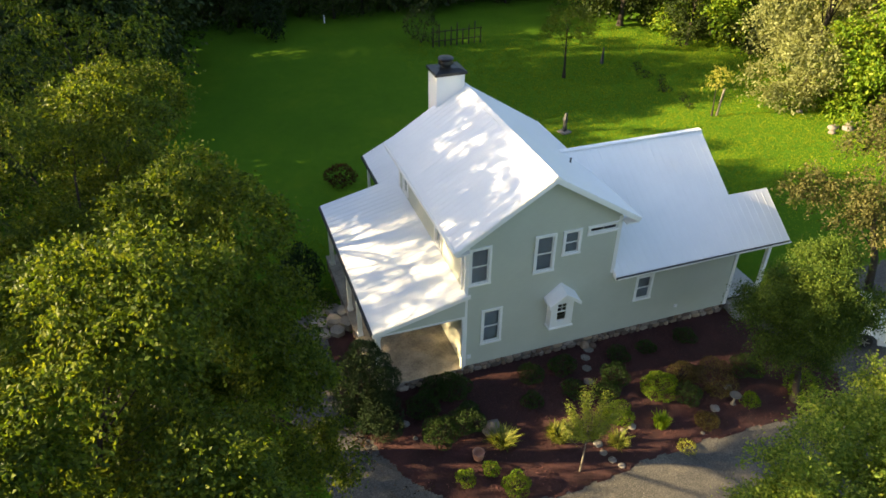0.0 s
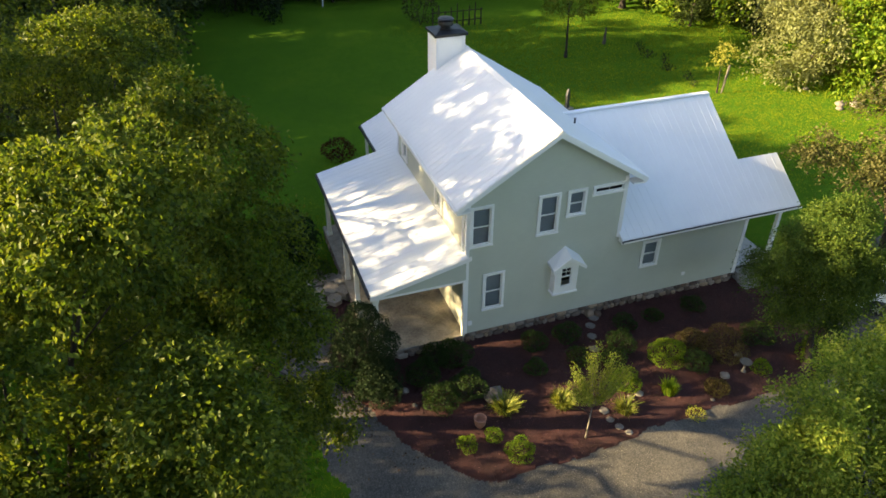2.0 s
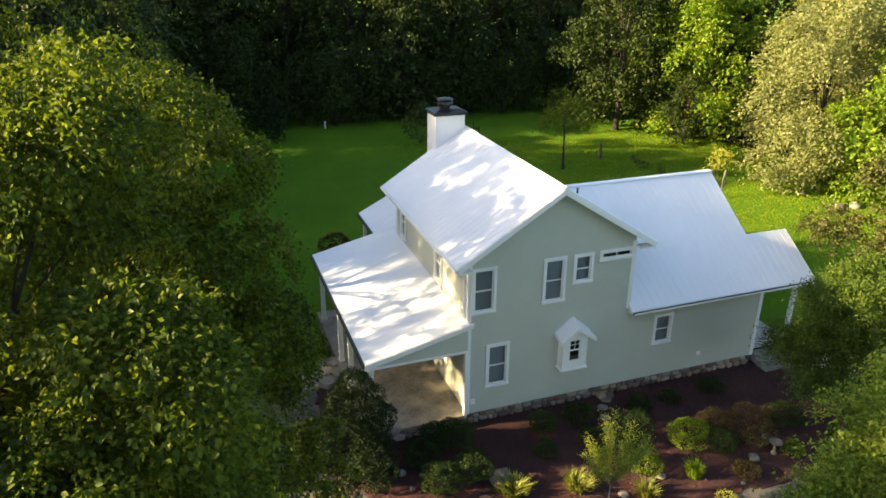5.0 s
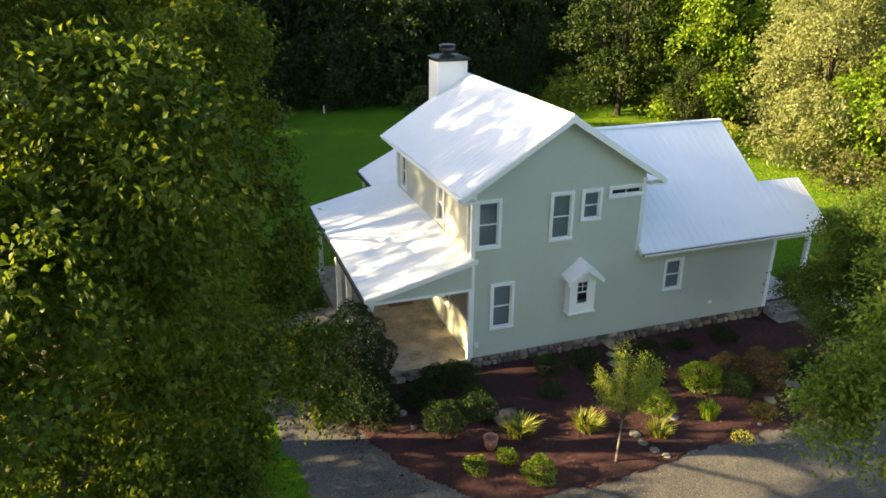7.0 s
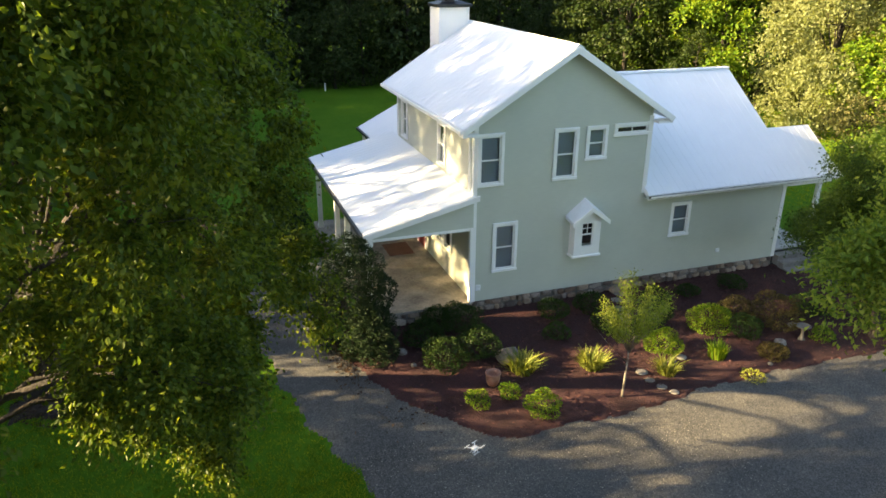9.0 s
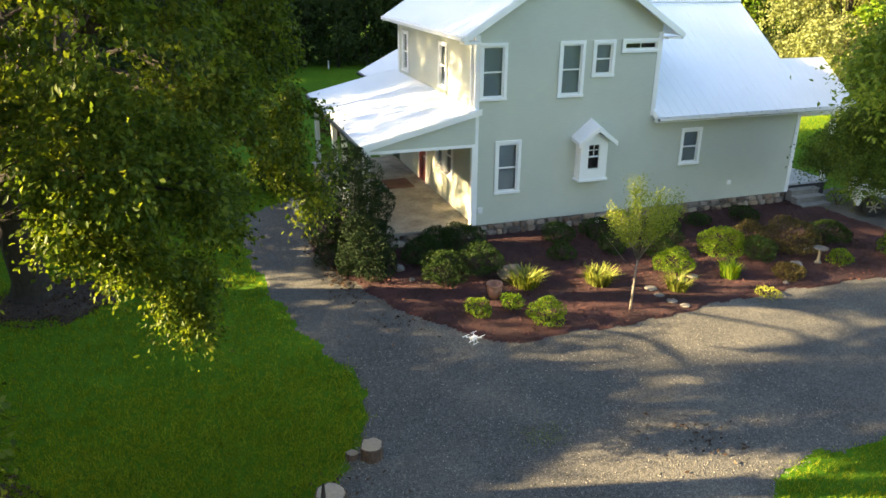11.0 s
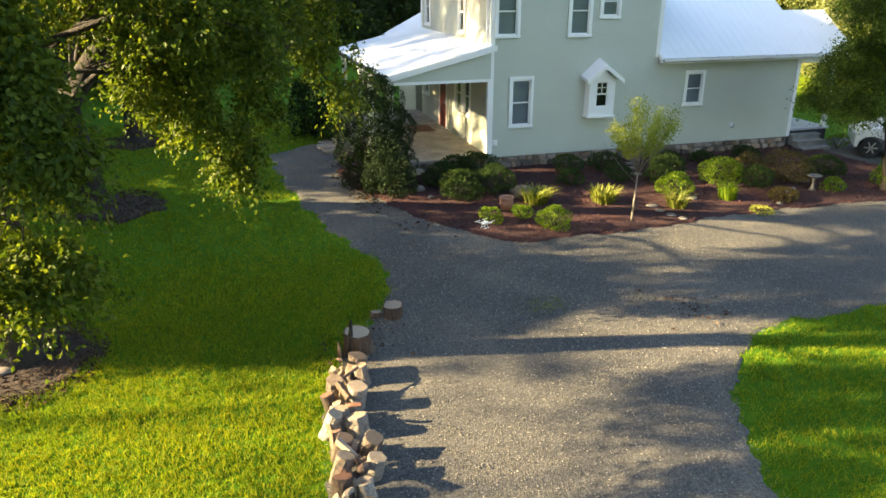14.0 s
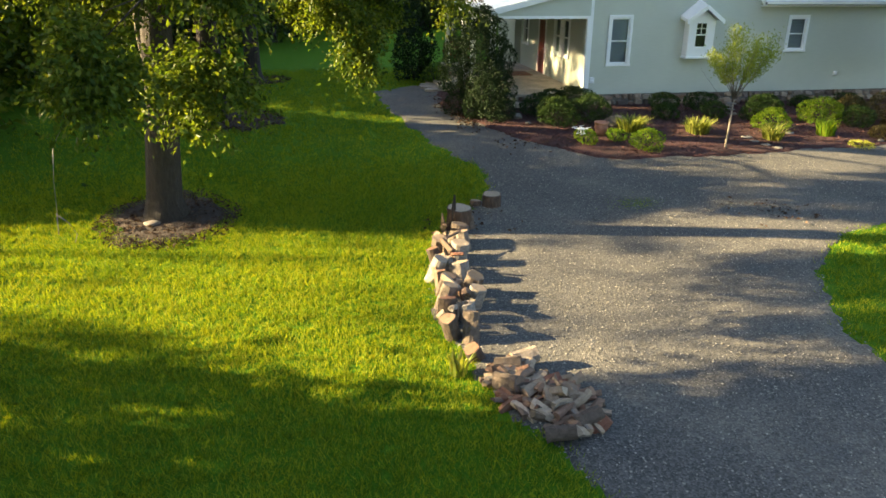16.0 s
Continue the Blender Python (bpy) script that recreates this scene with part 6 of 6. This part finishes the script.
# a white quadcopter in the air over the drive
dr = empty("drone", (-2.89, -7.5, 0.42), 25)
bm = bmesh.new()
box(bm, -0.1, 0.1, -0.07, 0.07, -0.03, 0.04, 0.02)
part("body", bm, M_WHITE, dr)
for k in range(4):
    a = math.pi / 4 + k * math.pi / 2
    v, f = tube([[((0.06 * math.cos(a), 0.06 * math.sin(a), 0.0), 0.022), ((0.21 * math.cos(a), 0.21 * math.sin(a), 0.02), 0.016)]], 6)
    child("arm", link_mesh("arm", v, f, [M_WHITE]), dr)
    bm = bmesh.new()
    box(bm, 0.21 * math.cos(a) - 0.11, 0.21 * math.cos(a) + 0.11, 0.21 * math.sin(a) - 0.013, 0.21 * math.sin(a) + 0.013, 0.05, 0.056)
    part("propeller", bm, M_WHITE, dr)
for s in (-1, 1):
    v, f = tube([[((-0.1, s * 0.08, -0.14), 0.01), ((0.1, s * 0.08, -0.14), 0.01)], [((-0.05, s * 0.05, -0.02), 0.01), ((-0.06, s * 0.08, -0.14), 0.01)], [((0.05, s * 0.05, -0.02), 0.01), ((0.06, s * 0.08, -0.14), 0.01)]], 5)
    child("landing_skid", link_mesh("landing_skid", v, f, [M_WHITE]), dr)
dr.scale = (0.78, 0.78, 0.78)
tagged(dr, "small white quadcopter drone hovering over the drive", "drone")


# parked car, nose towards the house end of the bed
def car(x, y, turn):
    top = empty("car", (x, y, gz(x, y) + 0.02), turn)
    L, Wd = 4.6, 0.92
    side = [(0.36, 0.34), (0.34, 0.74), (0.46, 0.94), (1.2, 1.06), (1.8, 1.55), (2.3, 1.66), (3.7, 1.64), (4.3, 1.12), (4.55, 1.0), (4.6, 0.4), (4.5, 0.3), (4.12, 0.3), (4.05, 0.55), (3.85, 0.7), (3.6, 0.74), (3.35, 0.7), (3.15, 0.55), (3.08, 0.28), (1.42, 0.28), (1.35, 0.55), (1.15, 0.7), (0.9, 0.74), (0.65, 0.7), (0.5, 0.55), (0.45, 0.34)]
    bm = bmesh.new()
    rings = []
    for yy, k in ((-Wd, 0.0), (-Wd * 0.86, 1.0), (Wd * 0.86, 1.0), (Wd, 0.0)):
        rings.append([bm.verts.new((u, yy if v < 1.0 else yy * (1 - 0.16 * (v - 1.0) / 0.66), v + (0.03 * k if v > 0.8 else 0))) for u, v in side])
    n = len(side)
    bm.faces.new(rings[0])
    bm.faces.new(rings[-1][::-1])
    for a, b in zip(rings, rings[1:]):
        for i in range(n):
            bm.faces.new((a[i], b[i], b[(i + 1) % n], a[(i + 1) % n]))
    bmesh.ops.recalc_face_normals(bm, faces=bm.faces[:])
    part("body", bm, M_CAR, top)
    for s in (-1, 1):
        for a, b, c, d in (((1.35, 1.08), (1.9, 1.5), (2.6, 1.54), (2.6, 1.08)), ((2.7, 1.08), (2.7, 1.54), (3.55, 1.52), (3.95, 1.1))):
            bm = bmesh.new()
            def on(p, o):
                return (p[0], s * (Wd * (1 - 0.16 * max(0, p[1] - 1.0) / 0.66) + o), p[1])
            hull(bm, [on(p, 0.0) for p in (a, b, c, d)], [on(p, 0.008) for p in (a, b, c, d)])
            part("side_window", bm, M_BLACK, top)
        bm = bmesh.new()
        box(bm, 0.32, 0.46, s * 0.55, s * 0.86, 0.66, 0.82, 0.03)
        part("headlight", bm, M_LAMP, top)
        for u in (0.9, 3.6):
            bm = bmesh.new()
            bmesh.ops.create_cone(bm, cap_ends=True, segments=28, radius1=0.34, radius2=0.34, depth=0.22, matrix=pose(u, s * (Wd - 0.1), 0.34, 90))
            bmesh.ops.bevel(bm, geom=[e for e in bm.edges if len(e.link_faces) == 2 and e.calc_face_angle(0) > 1], offset=0.03, segments=2, affect="EDGES")
            wheel = part("wheel", bm, M_BLACK, top, "black tyre on an alloy rim")
            bm = bmesh.new()
            bmesh.ops.create_cone(bm, cap_ends=True, segments=24, radius1=0.22, radius2=0.22, depth=0.02, matrix=pose(u, s * (Wd + 0.008), 0.34, 90))
            part("rim", bm, M_DARK_METAL, wheel)
            for k in range(6):
                a = k * math.pi / 3
                bm = bmesh.new()
                box(bm, 0.02, 0.22, -0.012, 0.012, -0.025, 0.025)
                sp = part("spoke", bm, M_CHROME, wheel)
                sp.matrix_basis = pose(u, s * (Wd + 0.025), 0.34) @ Matrix.Rotation(a, 4, "Y")
    return tagged(top, "white passenger car parked on the gravel", "car")


car(13.65, -0.9, -38)


# ---- loose cover of the ground ----
def cover(name, spots, kind, big=1.0):
    """Tufts of grass or pebbles on the ground at the spots."""
    r = np.random.default_rng(len(spots))
    n = len(spots)
    x, y = spots.T
    base = np.stack([x, y, ground_z(x, y)], 1)
    if kind == "grass":
        per = 4
        b = np.repeat(base, per, 0) + np.concatenate([r.normal(size=(n * per, 2)) * 0.035, np.full((n * per, 1), -0.005)], 1)
        h = (0.045 + 0.065 * r.random((n * per, 1))) * big
        lean = r.normal(size=(n * per, 2)) * 0.5
        side = r.normal(size=(n * per, 2))
        side = side / np.linalg.norm(side, axis=1, keepdims=True) * 0.008 * big
        tip = b + np.concatenate([lean * h, h], 1)
        s3 = np.concatenate([side, np.zeros((n * per, 1))], 1)
        co = np.stack([b - s3, b + s3, tip], 1).reshape(-1, 3)
        tris = np.arange(n * per * 3).reshape(-1, 3)
        ob = new(name, fast_mesh(name, co, tris, M_GRASS))
        return tagged(ob, "short green grass blades of the lawn", "grass", kind="stuff")
    size = 0.008 + 0.014 * r.random((n, 1)) ** 2
    dirs = np.array([(1, 0, 0), (-0.5, 0.8, 0), (-0.5, -0.8, 0), (0, 0, 0.8)])
    co = (base + np.array([0, 0, 0.03]))[:, None, :] + dirs[None] * size[:, None, :] * (0.7 + 0.6 * r.random((n, 4, 1)))
    k = np.arange(n)[:, None] * 4
    tris = np.concatenate([k + np.array([t]) for t in ((0, 1, 3), (1, 2, 3), (2, 0, 3))])
    return tagged(new(name, fast_mesh(name, co.reshape(-1, 3), tris, M_PEBBLE)), "loose pebbles strewn over the gravel drive", "gravel", kind="stuff")


def pebble_material():
    m, nt, b = mat("pebble", 0.85)
    isl = nt.nodes.new("ShaderNodeNewGeometry").outputs["Random Per Island"]
    nt.links.new(ramp(nt, isl, [(0.0, (0.05, 0.047, 0.042)), (0.6, (0.14, 0.13, 0.11)), (1.0, (0.34, 0.31, 0.26))]), b.inputs["Base Color"])
    return m


M_PEBBLE = pebble_material()


def strewn(seed, n, x0, x1, y0, y1, keep, soft=0.0):
    r = np.random.default_rng(seed)
    x, y = r.uniform(x0, x1, n), r.uniform(y0, y1, n)
    ok = keep(x, y)
    if soft:
        edge = np.minimum(np.minimum(x - x0, x1 - x), np.minimum(y - y0, y1 - y))
        ok &= r.random(n) < edge / soft
    return np.stack([x[ok], y[ok]], 1)


def on_lawn(x, y):
    ring = np.zeros(np.shape(x), bool)
    for cx, cy, rr in ((-12.3, -8.65, 1.1), (-11.6, -0.8, 1.15)):
        ring |= (x - cx) ** 2 + (y - cy) ** 2 < rr ** 2
    r = np.random.default_rng(77)
    rx, ry = ragged(x + r.normal(size=x.shape) * 0.11, y + r.normal(size=x.shape) * 0.11)
    return ~inside(DRIVE, rx, ry) & ~inside(BED, rx, ry) & ~ring


cover("grass", strewn(1, 150000, -20, -2, -25, -5, on_lawn, 3.0), "grass")
cover("grass", strewn(2, 44000, -18, -2, -9, 13, on_lawn, 3.0), "grass")
cover("grass", strewn(3, 40000, -4.5, 9, -24, -9, on_lawn, 2.0), "grass")
cover("grass", strewn(5, 60000, 8, 40, 3, 42, on_lawn, 6.0), "grass", 1.25)
cover("pebbles", strewn(4, 42000, -8, 4, -19, -5.5, lambda x, y: inside(DRIVE, x, y) & ~inside(BED, *ragged(x, y, 0.12))), "pebbles")


cover("grass", np.random.default_rng(41).normal(size=(240, 2)) * (0.3, 0.2) + (-2.1, -9.25), "grass", 0.7)


def litter():
    """Dead leaves that have drifted together on the gravel."""
    r = np.random.default_rng(29)
    p = np.concatenate([r.normal(size=(n, 2)) * (sx, sy) + (x, y) for x, y, sx, sy, n in ((0.75, -10.4, 0.5, 0.35, 45), (0.5, -9.9, 0.3, 0.25, 20), (-4.75, 0.2, 0.2, 1.1, 160), (-4.5, -2.0, 0.22, 0.6, 120), (-3.3, -4.3, 0.6, 0.5, 60), (-6.2, -9.6, 0.5, 0.4, 60))])
    n = len(p)
    at = np.stack([p[:, 0], p[:, 1], ground_z(p[:, 0], p[:, 1]) + 0.07], 1)
    me = leaf_mesh("leaf_litter", at, r.normal(size=(n, 3)) * np.array([1, 1, 0.25]), 0.07 + 0.06 * r.random(n), 0.5, M_RINGCHIP, 5)
    return tagged(new("leaf_litter", me), "brown dead leaves drifted on the gravel and mulch", "leaf litter", kind="stuff")


def chip_cover():
    s = strewn(6, 16000, -6, 14, -7, 1, lambda x, y: inside(BED, *ragged(x, y, 0.12)))
    r = np.random.default_rng(9)
    n = len(s)
    p = np.stack([s[:, 0], s[:, 1], ground_z(s[:, 0], s[:, 1]) + 0.065], 1)
    d = r.normal(size=(n, 3)) * np.array([1, 1, 0.3])
    me = leaf_mesh("mulch_chips", p, d, 0.05 + 0.06 * r.random(n), 0.3, M_CHIP, 3)
    return tagged(new("mulch_chips", me), "loose reddish bark chips over the bed", "mulch", kind="stuff")


def chip_material():
    m, nt, b = mat("bark_chip", 0.9)
    isl = nt.nodes.new("ShaderNodeNewGeometry").outputs["Random Per Island"]
    nt.links.new(ramp(nt, isl, [(0.0, (0.016, 0.006, 0.006)), (0.6, (0.07, 0.023, 0.02)), (1.0, (0.16, 0.068, 0.056))]), b.inputs["Base Color"])
    return m


M_CHIP = chip_material()
chip_cover()


def ring_chips():
    r = np.random.default_rng(19)
    p = []
    for x, y in ((-12.3, -8.7), (-11.6, -0.8), (-11.5, 8.0)):
        a, d = r.random(1500) * 6.283, 1.45 * np.sqrt(r.random(1500))
        p.append(np.stack([x + np.cos(a) * d, y + np.sin(a) * d * 1.1], 1))
    p = np.concatenate(p)
    n = len(p)
    at = np.stack([p[:, 0], p[:, 1], ground_z(p[:, 0], p[:, 1]) + 0.055], 1)
    me = leaf_mesh("wood_chips", at, r.normal(size=(n, 3)) * np.array([1, 1, 0.35]), 0.06 + 0.08 * r.random(n), 0.35, M_RINGCHIP, 4)
    return tagged(new("wood_chips", me), "loose brown wood chips and dead leaves under the trees", "mulch", kind="stuff")


M_RINGCHIP = leafy("dry_chip", (0.02, 0.012, 0.008), (0.06, 0.036, 0.024), (0.13, 0.085, 0.06), 0.1, 0.9)
ring_chips()
litter()

# field stones of the foundation and the porch base
foundation = [o for o in house.children if o.name.startswith("foundation")][0]
porch_base = [o for o in house.children if o.name.startswith("porch_base")][0]
stones = []
for k in range(8):
    bm = blob(0.5, 1.0, k + 70, 0.12, 1)
    for v in bm.verts:
        v.co = Vector([math.copysign(abs(c * 2) ** 0.6 / 2, c) for c in v.co])
    me = bpy.data.meshes.new("stone")
    bm.to_mesh(me)
    bm.free()
    me.materials.append(M_STONE)
    stones.append(me)
r = random.Random(4)


def course(parent, u0, u1, z0, z1, place):
    u = u0
    while u < u1 - 0.06:
        w = min(r.uniform(0.13, 0.5), u1 - u)
        ob = new("stone", r.choice(stones))
        ob.parent = parent
        p = place(u + w / 2)
        ob.matrix_basis = Matrix.LocRotScale(Vector((*p, (z0 + z1) / 2 + r.uniform(-0.035, 0.03))), Euler((0, r.uniform(-0.22, 0.22), 0 if parent is foundation or place(0)[1] == place(1)[1] else math.pi / 2)), Vector((w * r.uniform(0.86, 1.0), 0.15 + r.uniform(0, 0.08), (z1 - z0) * r.uniform(0.7, 1.2))))
        u += w


for z0, z1 in ((-0.22, -0.03), (-0.44, -0.22), (-0.62, -0.44)):
    course(foundation, 0.02, 12.0, z0, z1, lambda u: (u, 0.02))
    course(porch_base, PORCH_X + 0.08, -0.02, z0, z1, lambda u: (u, -0.09))
    course(porch_base, -0.05, 8.7, z0, z1, lambda u: (PORCH_X + 0.1, u))
